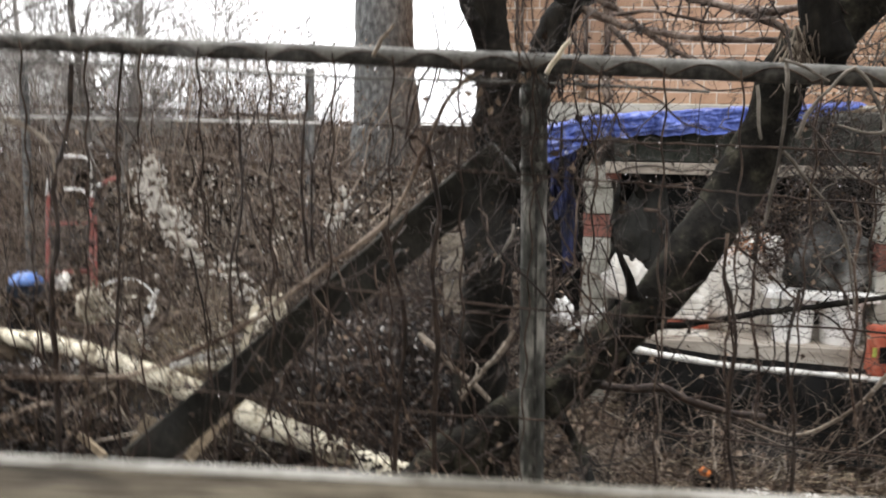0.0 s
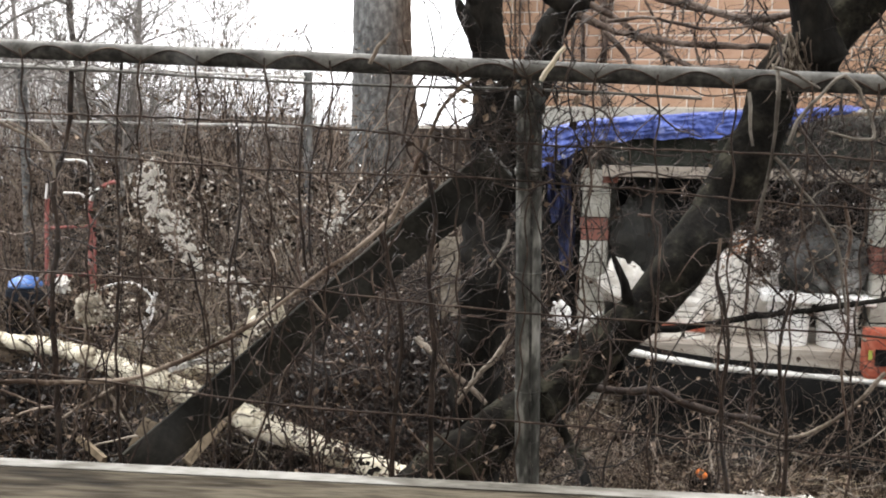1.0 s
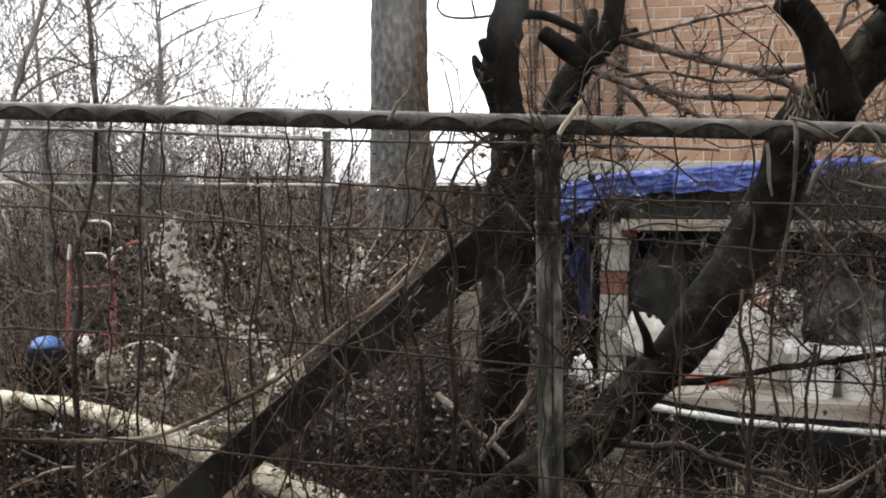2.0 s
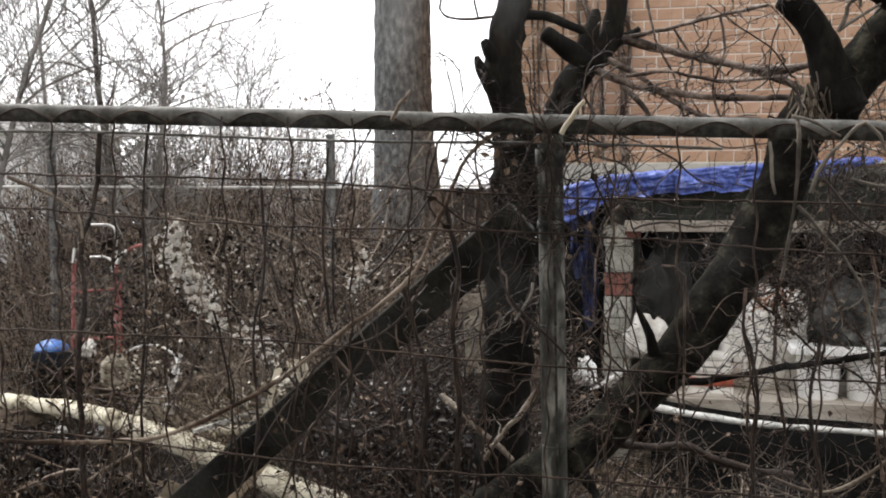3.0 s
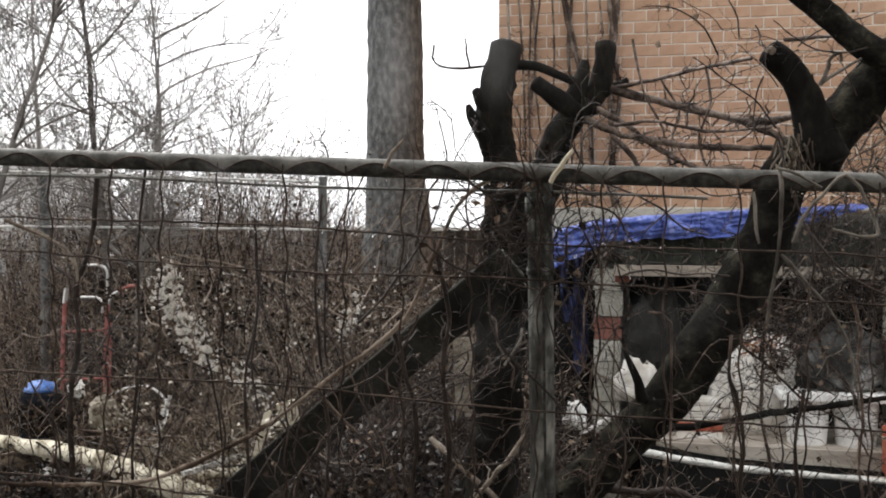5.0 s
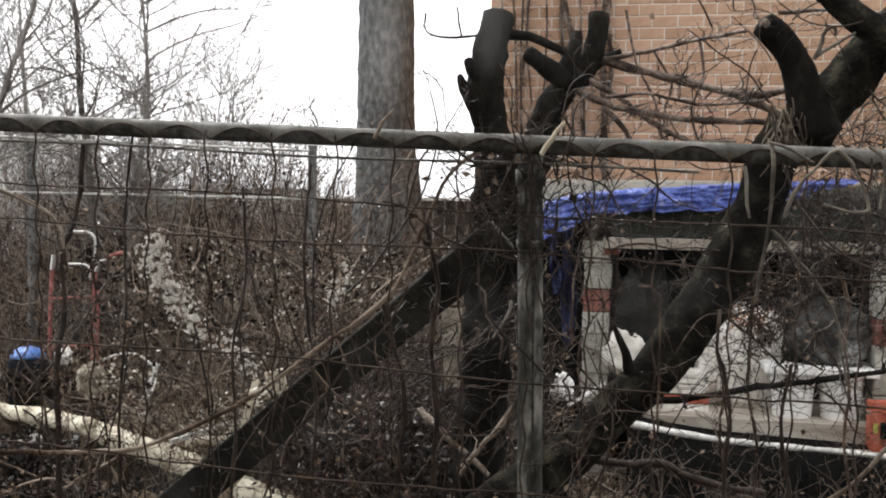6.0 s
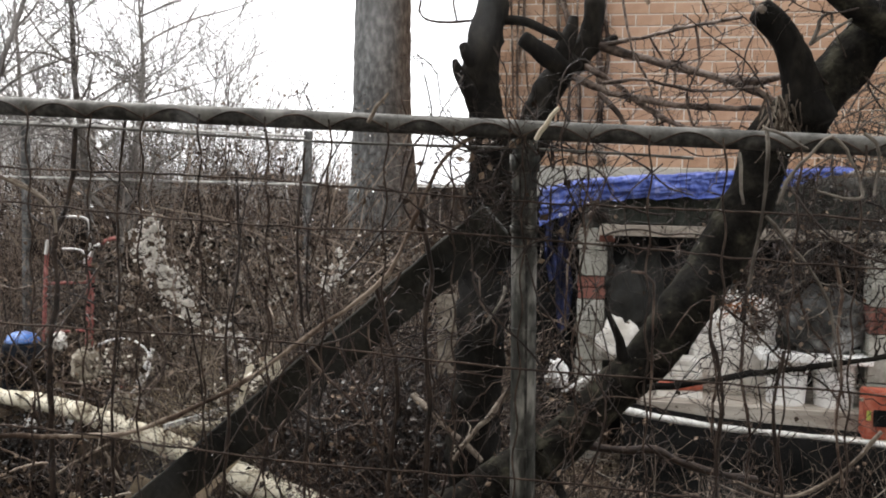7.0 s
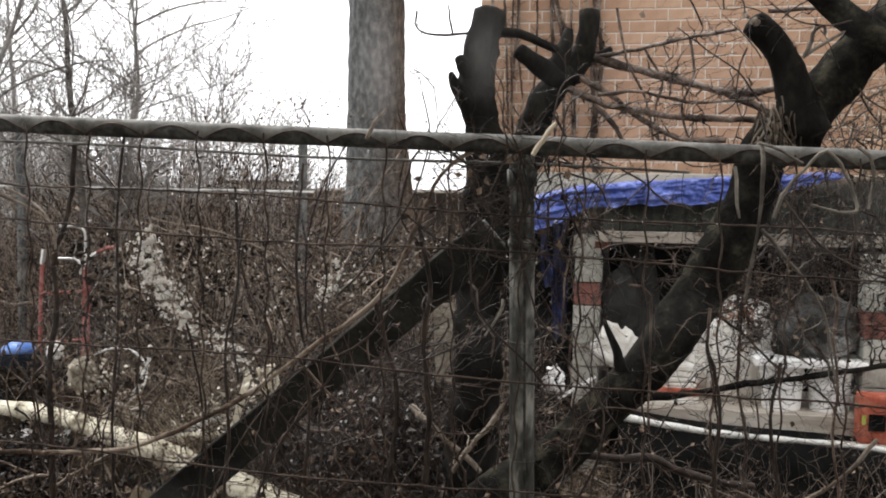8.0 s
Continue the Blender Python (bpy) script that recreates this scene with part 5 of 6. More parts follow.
vine([(-1.449, 4.400, 0.792), (-1.406, 4.400, 0.711), (-1.357, 4.400, 0.616)], 0.007, M_TWIGPALE, ST, 63, 6, 4)
vine([(-1.528, 4.200, 0.588), (-1.401, 4.200, 0.636), (-1.262, 4.200, 0.664)], 0.006, M_TWIGPALE, ST, 64, 6, 4)
vine([(-2.063, 4.500, 0.591), (-1.845, 4.500, 0.690), (-1.711, 4.500, 0.705)], 0.008, M_TWIG, ST, 65, 6, 6)
vine([(-2.315, 5.200, 0.587), (-2.041, 5.200, 0.487), (-1.732, 5.200, 0.474)], 0.007, M_TWIG, ST, 66, 6, 6)
# dead creeper on the bricks
CW = "dead creeper stem clinging to the brick wall"
for q, rr, sd in ((((1.031, 8.150, 4.102), (1.121, 8.170, 3.678), (1.204, 8.170, 3.344), (1.230, 8.170, 2.579)), 0.014, 41), (((1.452, 8.050, 4.077), (1.482, 8.050, 3.654), (1.439, 8.060, 3.138), (1.489, 8.060, 2.571)), 0.018, 42),
                  (((1.347, 8.100, 4.089), (1.397, 8.100, 3.523), (1.371, 8.100, 3.002)), 0.010, 43), (((0.681, 8.250, 4.127), (0.731, 8.250, 3.405), (0.757, 8.250, 2.729)), 0.010, 44), (((0.871, 8.220, 4.071), (0.825, 8.220, 3.448), (0.889, 8.220, 2.775)), 0.008, 45),
                  (((0.586, 8.270, 4.132), (0.621, 8.270, 3.409), (0.589, 8.270, 2.536)), 0.012, 46), (((0.800, 8.230, 4.122), (0.778, 8.230, 3.258), (0.804, 8.230, 2.534)), 0.009, 47), (((0.965, 8.200, 4.114), (0.991, 8.200, 3.397), (0.946, 8.200, 2.532)), 0.009, 48), (((1.243, 8.130, 4.097), (1.269, 8.130, 3.481), (1.296, 8.130, 2.719)), 0.009, 49)):
    vine(list(q), rr, M_TWIG, CW, sd, 6, 70)
# older, thicker creeper stems climbing side by side
vine([(1.455, 8.223, 4.190), (1.493, 8.215, 3.711), (1.467, 8.221, 3.282), (1.510, 8.212, 2.897), (1.488, 8.216, 2.464), (1.516, 8.210, 2.247)], 0.030, M_TWIG, CW, 81, 8, 60)
vine([(1.547, 8.204, 4.184), (1.512, 8.211, 3.615), (1.551, 8.203, 3.183), (1.497, 8.215, 2.705), (1.544, 8.204, 2.271)], 0.019, M_TWIG, CW, 82, 8, 60)
vine([(1.062, 8.307, 4.213), (1.138, 8.291, 3.824), (1.205, 8.276, 3.532), (1.280, 8.260, 3.384), (1.318, 8.252, 2.950), (1.339, 8.248, 2.273)], 0.019, M_TWIG, CW, 83, 8, 60)
vine([(1.161, 8.286, 4.159), (1.120, 8.294, 3.632), (1.149, 8.288, 3.148), (1.093, 8.300, 2.664), (1.122, 8.294, 2.275)], 0.013, M_TWIG, CW, 84, 8, 60)
vine([(0.806, 8.361, 4.179), (0.844, 8.353, 3.547), (0.797, 8.363, 2.963), (0.835, 8.355, 2.302)], 0.012, M_TWIG, CW, 85, 8, 60)
# pale vines hung over the rail
PV = "pale smooth vine looped over the fence rail"
vine([(0.810, 2.250, 2.196), (0.809, 2.230, 2.137), (0.806, 2.230, 2.058), (0.798, 2.230, 1.977), (0.785, 2.230, 1.897), (0.776, 2.230, 1.829)], 0.0046, M_VINEPALE, PV, 2)
vine([(0.826, 2.200, 2.026), (0.843, 2.200, 2.078), (0.872, 2.200, 2.114), (0.910, 2.200, 2.157), (0.946, 2.200, 2.180), (0.979, 2.200, 2.152), (1.003, 2.200, 2.107), (1.021, 2.200, 2.054), (1.013, 2.200, 2.040), (0.973, 2.200, 2.042), (0.913, 2.200, 2.057)], 0.0044, M_VINEPALE, PV, 3)
vine([(1.020, 2.200, 2.192), (1.048, 2.200, 2.170), (1.057, 2.200, 2.114), (1.047, 2.200, 2.049)], 0.0042, M_VINEPALE, PV, 9)
vine([(0.805, 2.250, 2.202), (0.850, 2.220, 2.181), (0.888, 2.200, 2.151)], 0.0036, M_VINEPALE, PV, 4)
vine([(1.141, 2.850, 2.487), (1.165, 2.850, 2.537), (1.175, 2.850, 2.571), (1.202, 2.850, 2.583), (1.206, 2.850, 2.560)], 0.006, M_VINEPALE, "pale curl of vine on the pruned limb", 26)
vine([(1.141, 2.850, 2.490), (1.199, 2.850, 2.530), (1.265, 2.850, 2.567)], 0.005, M_VINEPALE, "pale dry stalk on the pruned limb", 27)
vine([(0.766, 2.300, 2.145), (0.765, 2.260, 2.023)], 0.0042, M_VINEPALE, PV, 5)
vine([(0.279, 2.360, 2.168), (0.304, 2.340, 2.208), (0.330, 2.330, 2.244)], 0.0060, M_BOARD, "broken pale stick caught on the rail", 6)
vine([(-0.134, 2.420, 2.207), (-0.111, 2.400, 2.245), (-0.085, 2.400, 2.281)], 0.0048, M_TWIGPALE, "pale dry stalk caught on the rail", 7)
vine([(0.232, 2.600, 1.781), (0.223, 2.580, 1.745), (0.184, 2.570, 1.685)], 0.0040, M_VINEPALE, "pale broken stick behind the post", 8)
TW = "thin curling tendril with dry leaves against the sky"
vine([(0.207, 2.900, 2.169), (0.113, 2.920, 2.222), (0.054, 2.940, 2.301), (0.042, 2.950, 2.388), (0.002, 2.960, 2.436), (-0.033, 2.960, 2.446)], 0.0022, M_TWIGDARK, TW, 51, 5, 12)
vine([(0.027, 2.900, 2.161), (0.048, 2.920, 2.256), (0.093, 2.940, 2.335), (0.123, 2.950, 2.388)], 0.0026, M_TWIGDARK, TW, 52, 5, 8)
vine([(-0.060, 2.600, 2.004), (-0.021, 2.580, 2.156), (0.032, 2.550, 2.200), (0.097, 2.500, 2.168), (0.138, 2.450, 2.129)], 0.0040, M_TWIGDARK, TW, 53, 6, 14)
vine([(-0.343, 2.600, 2.203), (-0.297, 2.600, 2.252), (-0.319, 2.600, 2.294), (-0.304, 2.600, 2.322)], 0.0022, M_TWIGDARK, TW, 54, 5, 10)
# branches between the pruned trees
DB = "wet dark branch crossing between the pruned trees"
vine([(0.508, 3.380, 2.447), (0.622, 3.350, 2.394), (0.729, 3.300, 2.364), (0.896, 3.200, 2.332), (1.087, 3.050, 2.315)], 0.0125, M_BRANCH, DB, 10, 9, 26)
vine([(0.611, 3.400, 2.553), (0.740, 3.350, 2.512), (0.890, 3.250, 2.460), (1.029, 3.150, 2.411), (1.140, 3.050, 2.417)], 0.0155, M_BRANCH, DB, 11, 9, 30)
vine([(1.011, 3.150, 2.411), (1.086, 3.100, 2.369), (1.140, 3.050, 2.328)], 0.013, M_BRANCH, DB, 12, 9, 6)
vine([(0.611, 3.400, 2.553), (0.767, 3.300, 2.577), (0.894, 3.200, 2.598), (0.987, 3.000, 2.592)], 0.0075, M_BRANCH, DB, 13, 8, 30)
vine([(0.548, 3.380, 2.487), (0.661, 3.350, 2.420), (0.768, 3.300, 2.331), (0.858, 3.200, 2.266), (0.996, 3.100, 2.251)], 0.010, M_BRANCH, DB, 14, 8, 22)
vine([(0.603, 3.300, 2.376), (0.658, 3.280, 2.316), (0.700, 3.250, 2.241)], 0.009, M_BRANCH, DB, 15, 8, 4)
vine([(1.084, 3.000, 2.651), (1.216, 2.980, 2.658), (1.351, 2.970, 2.659)], 0.0065, M_BRANCH, DB, 16, 8, 4)
vine([(0.767, 3.300, 2.573), (0.836, 3.300, 2.457), (0.807, 3.300, 2.341), (0.857, 3.300, 2.186)], 0.0040, M_BRANCH, DB, 51, 7, 24)
vine([(0.898, 3.200, 2.598), (0.913, 3.200, 2.482), (0.877, 3.200, 2.351), (0.925, 3.200, 2.219)], 0.0045, M_BRANCH, DB, 52, 7, 24)
vine([(0.670, 3.300, 2.708), (0.709, 3.300, 2.534), (0.778, 3.300, 2.399), (0.808, 3.300, 2.263)], 0.0045, M_BRANCH, DB, 53, 7, 20)
vine([(0.594, 3.200, 2.398), (0.726, 3.200, 2.417), (0.881, 3.150, 2.379), (1.068, 3.050, 2.381)], 0.0060, M_BRANCH, DB, 54, 7, 24)
vine([(0.172, 3.400, 2.632), (0.092, 3.400, 2.624), (0.012, 3.400, 2.628), (-0.018, 3.400, 2.658), (-0.012, 3.400, 2.708)], 0.0045, M_TWIGDARK, "thin upturned side twig of the black stub", 17, 6, 5)
vine([(0.112, 3.400, 2.628), (0.102, 3.400, 2.678), (0.098, 3.400, 2.728)], 0.0035, M_TWIGDARK, "thin upturned side twig of the black stub", 18, 6, 3)
# branch across the shelter, lower right
vine([(0.706, 2.900, 1.446), (0.803, 2.850, 1.468), (0.955, 2.800, 1.507), (1.120, 2.800, 1.528), (1.352, 2.800, 1.563), (1.616, 2.800, 1.606)], 0.0098, M_BARKWET, "long dark branch in front of the bench", 19, 9, 26)
vine([(0.646, 3.900, 1.009), (0.769, 3.900, 0.980), (0.878, 3.900, 0.972), (0.996, 3.900, 0.974), (1.085, 3.900, 0.927), (1.236, 3.900, 0.882), (1.419, 3.900, 0.853)], 0.018, M_TWIGDARK, "fallen dark limb lying in front of the trough", 20, 10, 22)
vine([(0.375, 2.900, 1.237), (0.421, 2.900, 1.157), (0.477, 2.900, 1.058), (0.525, 2.900, 0.930)], 0.018, M_BARKMOSS, "dark forked shoot at the foot of the post", 21, 9, 10)
vine([(1.589, 3.200, 1.242), (1.447, 3.200, 1.091), (1.276, 3.200, 1.010), (1.097, 3.200, 1.058)], 0.0070, M_TWIGPALE, "pale arched stem over the fallen limb", 22, 7, 8)
vine([(-0.013, 3.300, 1.322), (0.085, 3.200, 1.247), (0.167, 3.100, 1.197), (0.211, 3.050, 1.165)], 0.011, M_TWIGPALE, "grey stick leaning by the trunk", 23, 7, 6)
vine([(0.284, 3.000, 1.401), (0.223, 3.000, 1.318), (0.152, 3.000, 1.235), (0.117, 3.000, 1.179)], 0.009, M_TWIGPALE, "grey stick leaning by the trunk", 24, 7, 6)
vine([(0.853, 2.350, 1.995), (0.994, 2.350, 1.828), (1.036, 2.350, 1.717), (1.052, 2.350, 1.605)], 0.0042, M_VINEPALE, "grey vine hanging below the rail", 25, 6, 12)


def tangle_right():
    """Loose loops of vine hanging over the rail before the house."""
    rg = np.random.default_rng(77)
    for i in range(15):
        s = rg.uniform(1.55, 3.1)
        a = np.array(rail_at(s)) + np.array([0, rg.uniform(0.0, 0.12) if i % 3 == 0 else rg.uniform(0.75, 1.1), rg.uniform(-0.05, 0.12)])
        n = rg.integers(4, 7)
        pts = [a]
        way = np.array([rg.normal(0, 0.6), rg.normal(0, 0.15), -1.0])
        for k in range(n):
            way = way + rg.normal(0, 0.45, 3) * np.array([1, 0.3, 1])
            way /= np.linalg.norm(way)
            pts.append(pts[-1] + way * rg.uniform(0.07, 0.14))
        vine(pts, rg.uniform(0.0020, 0.0040), M_TWIGDARK if i % 4 else M_VINERED, "twisting thin vine hanging from the rail", 100 + i, 6, 12)


tangle_right()
vine_mass("branch_tangle", 60, 420, 2.1, 3.3, -0.50, 0.05, 0.5, 0.9, 304, M_TWIGDARK, "maze of fine twigs between the pruned trees", 0.0022, 40, 0.5, 0.6)
# these tendrils and those under the tarp edge carry shade in their dark colour
vine_mass("hanging_tendrils", 42, 340, 2.2, 3.4, 0.25, 0.7, 0.7, 1.3, 305, M_TWIGDARK, "brown tendrils hanging before the shelter, darkened as if shaded", 0.0026, 130, 0.55, 1.0, 0.016, 0.32)
vine_mass("hanging_tendrils", 80, 800, 2.45, 3.6, 0.02, 0.34, 0.75, 1.4, 315, M_TWIGDARK, "dense dark tendrils hanging under the tarp edge", 0.0030, 260, 0.5, 1.0, 0.02, 0.30)
vine_mass("dry_tangle", 60, 420, 2.62, 3.05, -0.24, 0.02, 0.95, 1.3, 307, M_VINEPALE, "pale dry tangle of vine by the big limb", 0.0028, 0, 0.45, 0.5)
vine_mass("trunk_vines", 36, 300, 0.75, 1.75, 0.15, 1.2, 0.25, 0.9, 306, M_VINERED, "brown vines round the leaning timber and trunk", 0.0030, 80, 0.8, 1.0, 0.016)


# shade below the lintel is put into the tendrils' dark bark
vine_mass("hanging_tendrils", 60, 760, 2.3, 2.95, 0.20, 0.46, 0.8, 1.2, 316, M_TWIGDARK, "matted brown tendrils under the lintel, darkened as if shaded", 0.0028, 300, 0.45, 1.0, 0.018, 0.32)
vine_mass("hanging_tendrils", 28, 330, 2.15, 2.5, 0.40, 0.54, 0.8, 1.2, 318, M_VINERED, "matted rusty-brown tendrils before the white sack", 0.0026, 200, 0.3, 1.0, 0.018, 0.32)
# extra dark stems added to deepen the shade under the timber
vine_mass("fence_vines", 46, 520, 0.75, 1.75, 0.6, 1.3, 0.9, 1.9, 317, M_TWIGDARK, "wet stems coloured dark to deepen the shade under the timber", 0.0034, 0, 0.9, 1.0, 0.02, 0.2)


def rain_drops(n, seed):
    """Drops hanging from the rail, the level wires and the thin vines behind them."""
    rg = np.random.default_rng(seed)
    bm = bmesh.new()
    bmesh.ops.create_icosphere(bm, subdivisions=2, radius=1)
    bm.verts.ensure_lookup_table()
    v = np.array([q.co[:] for q in bm.verts])
    f = np.array([[q.index for q in g.verts] for g in bm.faces])
    bm.free()
    v[:, 2] = np.where(v[:, 2] > 0, v[:, 2] * 1.5, v[:, 2])
    drop = rg.choice([0.026, 0.158, 0.262, 0.575, 0.868], n)
    c = np.array([list(rail_at(t)) for t in rg.uniform(0.0, 2.6, n)])
    c[:, 2] -= drop + 0.006 + np.where(drop > 0.1, 0.012, 0.0)
    c[:, 1] += np.where(drop > 0.1, rg.choice([-0.03, 0.25, 0.6], n), 0.0)
    r = rg.uniform(0.0018, 0.0032, n)
    V = c[:, None] + v[None] * r[:, None, None]
    F = f[None] + (np.arange(n) * len(v))[:, None, None]
    tagged(np_part("rain_drops", (V.reshape(-1, 3), F.reshape(-1, 3)), M_WATER), "clear rain drops hanging from rail, wires and vines", "drops", kind="stuff")


rain_drops(170, 500)


# ---- the junk in the yard ----
def build_log():
    lg = empty("fallen_log", (-1.329, 5.600, 0.484))
    tagged(lg, "fallen pale barkless log lying across the yard", "log")
    o = np.array(lg.location)
    v, f, e = limb([(-4.031, 7.500, 0.425), (-3.107, 7.000, 0.459), (-2.464, 6.600, 0.474), (-1.775, 6.100, 0.425), (-1.320, 5.700, 0.392), (-0.879, 5.300, 0.359), (-0.493, 4.950, 0.347), (-0.124, 4.650, 0.319), (0.311, 4.350, 0.247)], [0.050, 0.055, 0.062, 0.070, 0.076, 0.074, 0.066, 0.060, 0.055], 18, 0.035, 0.16, 41.0)
    limb_part("stem", [(v - o, f, e)], M_LOG, lg)
    v, f, e = limb([(-1.469, 5.900, 0.526), (-1.142, 5.850, 0.560), (-0.856, 5.800, 0.611)], [0.03, 0.027, 0.02], 10, 0.05, 0.1, 42.0)
    limb_part("side_branch", [(v - o, f, e)], M_LOG, lg)


build_log()


def pipe(pts, r, m, parent, name, lab="", o=(0, 0, 0)):
    p, rad = spline(pts, [r] * len(pts), 0.02)
    v, f = tubes(p[None], rad[None], 10)
    return np_part(name, (v - np.array(o), f), m, parent, lab)


def build_hand_truck():
    h = empty("hand_truck", (-2.819, 7.600, 0.512))
    h.location.z = 0.3
    tagged(h, "red steel hand truck with worn chrome handles in the brush", "hand truck")
    o = np.array(h.location)
    pipe([(-3.000, 7.600, 0.020), (-2.978, 7.600, 0.920), (-2.963, 7.600, 1.325), (-2.954, 7.600, 1.458), (-2.941, 7.600, 1.569)], 0.017, M_RED, h, "side_rail", "", o)
    pipe([(-2.660, 7.600, 0.020), (-2.636, 7.600, 0.924), (-2.623, 7.600, 1.329), (-2.615, 7.600, 1.441)], 0.017, M_RED, h, "side_rail", "", o)
    pipe([(-2.613, 7.600, 0.515), (-2.600, 7.600, 0.925), (-2.592, 7.600, 1.329)], 0.012, M_RED, h, "inner_rail", "", o)
    pipe([(-2.620, 7.600, 1.418), (-2.617, 7.600, 1.640), (-2.628, 7.600, 1.715), (-2.675, 7.600, 1.749), (-2.820, 7.600, 1.752)], 0.011, M_CHROME, h, "top_handle", "worn chrome loop", o)
    pipe([(-2.657, 7.600, 1.373), (-2.663, 7.600, 1.453), (-2.697, 7.600, 1.493), (-2.829, 7.600, 1.496)], 0.010, M_CHROME, h, "cross_handle", "worn chrome loop", o)
    pipe([(-2.620, 7.600, 1.418), (-2.591, 7.600, 1.499), (-2.528, 7.600, 1.544)], 0.016, M_CHROME, h, "grip", "chrome bend", o)
    pipe([(-2.528, 7.600, 1.544), (-2.461, 7.600, 1.580), (-2.395, 7.600, 1.590)], 0.016, M_RED, h, "grip", "red grip", o)
    pipe([(-2.941, 7.600, 1.569), (-2.953, 7.600, 1.481), (-2.958, 7.600, 1.450)], 0.019, M_CHROME, h, "sleeve", "chrome sleeve", o)
    pipe([(-2.963, 7.600, 1.218), (-2.803, 7.600, 1.228), (-2.626, 7.600, 1.240)], 0.012, M_RED, h, "crossbar", "", o)
    pipe([(-2.977, 7.600, 0.830), (-2.817, 7.600, 0.841), (-2.638, 7.600, 0.852)], 0.012, M_RED, h, "crossbar", "", o)


build_hand_truck()


def build_bin():
    c = Vector((-2.986, 7.200, 0.850))
    b = empty("storage_bin", (c.x, c.y, 0.0))
    tagged(b, "dark bin with a bright blue lid among the brush", "bin")
    zt = c.z
    part("body", box(-0.12, -0.10, 0.0, 0.13, 0.12, zt - 0.03, 0.03), M_DARKBIN, b, "", True)
    bm = bmesh.new()
    bmesh.ops.create_icosphere(bm, subdivisions=3, radius=1)
    for v in bm.verts:
        v.co.z = max(v.co.z, -0.15)
        d = 1 + 0.12 * noise.noise(v.co * 3)
        v.co = Vector((v.co.x * 0.125 * d, v.co.y * 0.12 * d, zt - 0.02 + v.co.z * 0.07 * d))
    part("lid", bm, M_BLUE, b, "bright blue domed lid", True)


build_bin()


def build_wheel():
    """Half-buried front wheel of a child's bicycle, leaning back, with its white fork."""
    w = empty("bicycle_wheel", (-2.264, 7.095, 0.653))
    tagged(w, "rusty spoked bicycle wheel with white rim and fork, half buried", "bicycle wheel")
    o = np.array(w.location)
    R, tilt = 0.258, radians(42)

    def ring(a, r):
        return np.stack([r * np.cos(a), r * np.sin(a) * math.sin(tilt), r * np.sin(a) * math.cos(tilt)], -1)
    a = np.linspace(0, 2 * np.pi, 73)
    np_part("rim", tubes(ring(a, R)[None], np.full((1, 73), 0.0085), 8), M_WHITE, w, "scuffed white rim")
    hub = np.array([[0, -0.035 * math.cos(tilt), 0.035 * math.sin(tilt)], [0, 0, 0], [0, 0.035 * math.cos(tilt), -0.035 * math.sin(tilt)]])
    np_part("hub", tubes(hub[None], np.array([[0.016, 0.012, 0.016]]), 10), M_WIRE, w, "rusty hub")
    for i in range(20):
        b = 2 * math.pi * i / 20
        q = np.stack([hub[0] * (1 if i % 2 else -1) * 0.8 + ring(np.array(b + 0.5), 0.014), ring(np.array(b), R)])
        np_part("spoke", tubes(q[None], np.full((1, 2), 0.0022), 4), M_WIRE, w)
    fork = pipe([(-1.909, 6.825, 0.848), (-1.941, 6.825, 0.757), (-1.989, 6.825, 0.656), (-2.029, 6.825, 0.564)], 0.017, M_WHITE, w, "fork_blade", "white painted fork", o)
    pipe([(-1.997, 7.117, 0.763), (-2.020, 7.128, 0.675), (-2.025, 7.150, 0.632), (-2.083, 7.150, 0.543)], 0.008, M_WHITE, fork, "brake_stay", "thin white stay", o)


build_wheel()


def build_junk():
    """A low heap of earth and rubbish with scraps lying on it."""
    bm = bmesh.new()
    bmesh.ops.create_icosphere(bm, subdivisions=5, radius=1)
    for v in bm.verts:
        q = v.co.copy()
        d = 1 + 0.25 * noise.noise(q * 2.1) + 0.16 * noise.noise(q * 6) + 0.08 * noise.noise(q * 15)
        v.co = Vector((q.x * 0.85 * d, q.y * 0.42 * d, max(q.z, -0.1) * 0.50 * d))
    heap = part("rubbish_heap", bm, M_SOIL, None, "", True)
    heap.location = (-2.25, 7.0, 0.0)
    tagged(heap, "low heap of earth and dark rubbish in the yard", "heap")
    rg = np.random.default_rng(64)
    cols = (M_SACK, M_BAG, M_BOARD, M_LEAF, M_BAG, M_WHITE, M_CUT, M_DARKBIN, M_REDBRICK, M_BAG)
    for i in range(30):
        a, rr = rg.uniform(0, 2 * np.pi), rg.uniform(0.1, 0.85)
        x, y = math.cos(a) * rr * 0.8, -abs(math.sin(a)) * rr * 0.36
        z = 0.46 * math.sqrt(max(0.02, 1 - (x / 0.85) ** 2 - (y / 0.42) ** 2))
        w, d, h = rg.uniform(0.03, 0.10), rg.uniform(0.02, 0.05), rg.uniform(0.015, 0.05)
        ob = part("rubbish_scrap", box(-w, -d, -h, w, d, h, 0.006, 0.018, i, cuts=2), cols[i % len(cols)])
        ob.location = (-2.25 + x, 7.0 + y, z)
        ob.rotation_euler = (rg.normal(0, 0.5), rg.normal(0, 0.5), rg.uniform(0, 3))
        tagged(ob, "torn weathered scrap of rubbish on the heap", "rubbish", "scraps on the rubbish heap")


build_junk()
lump("concrete_lump", (-2.355, 6.76, 0.62), (0.098, 0.08, 0.14), M_STONE, 51.0, "broken tan lump of concrete on the junk", "rubble", 0.35)
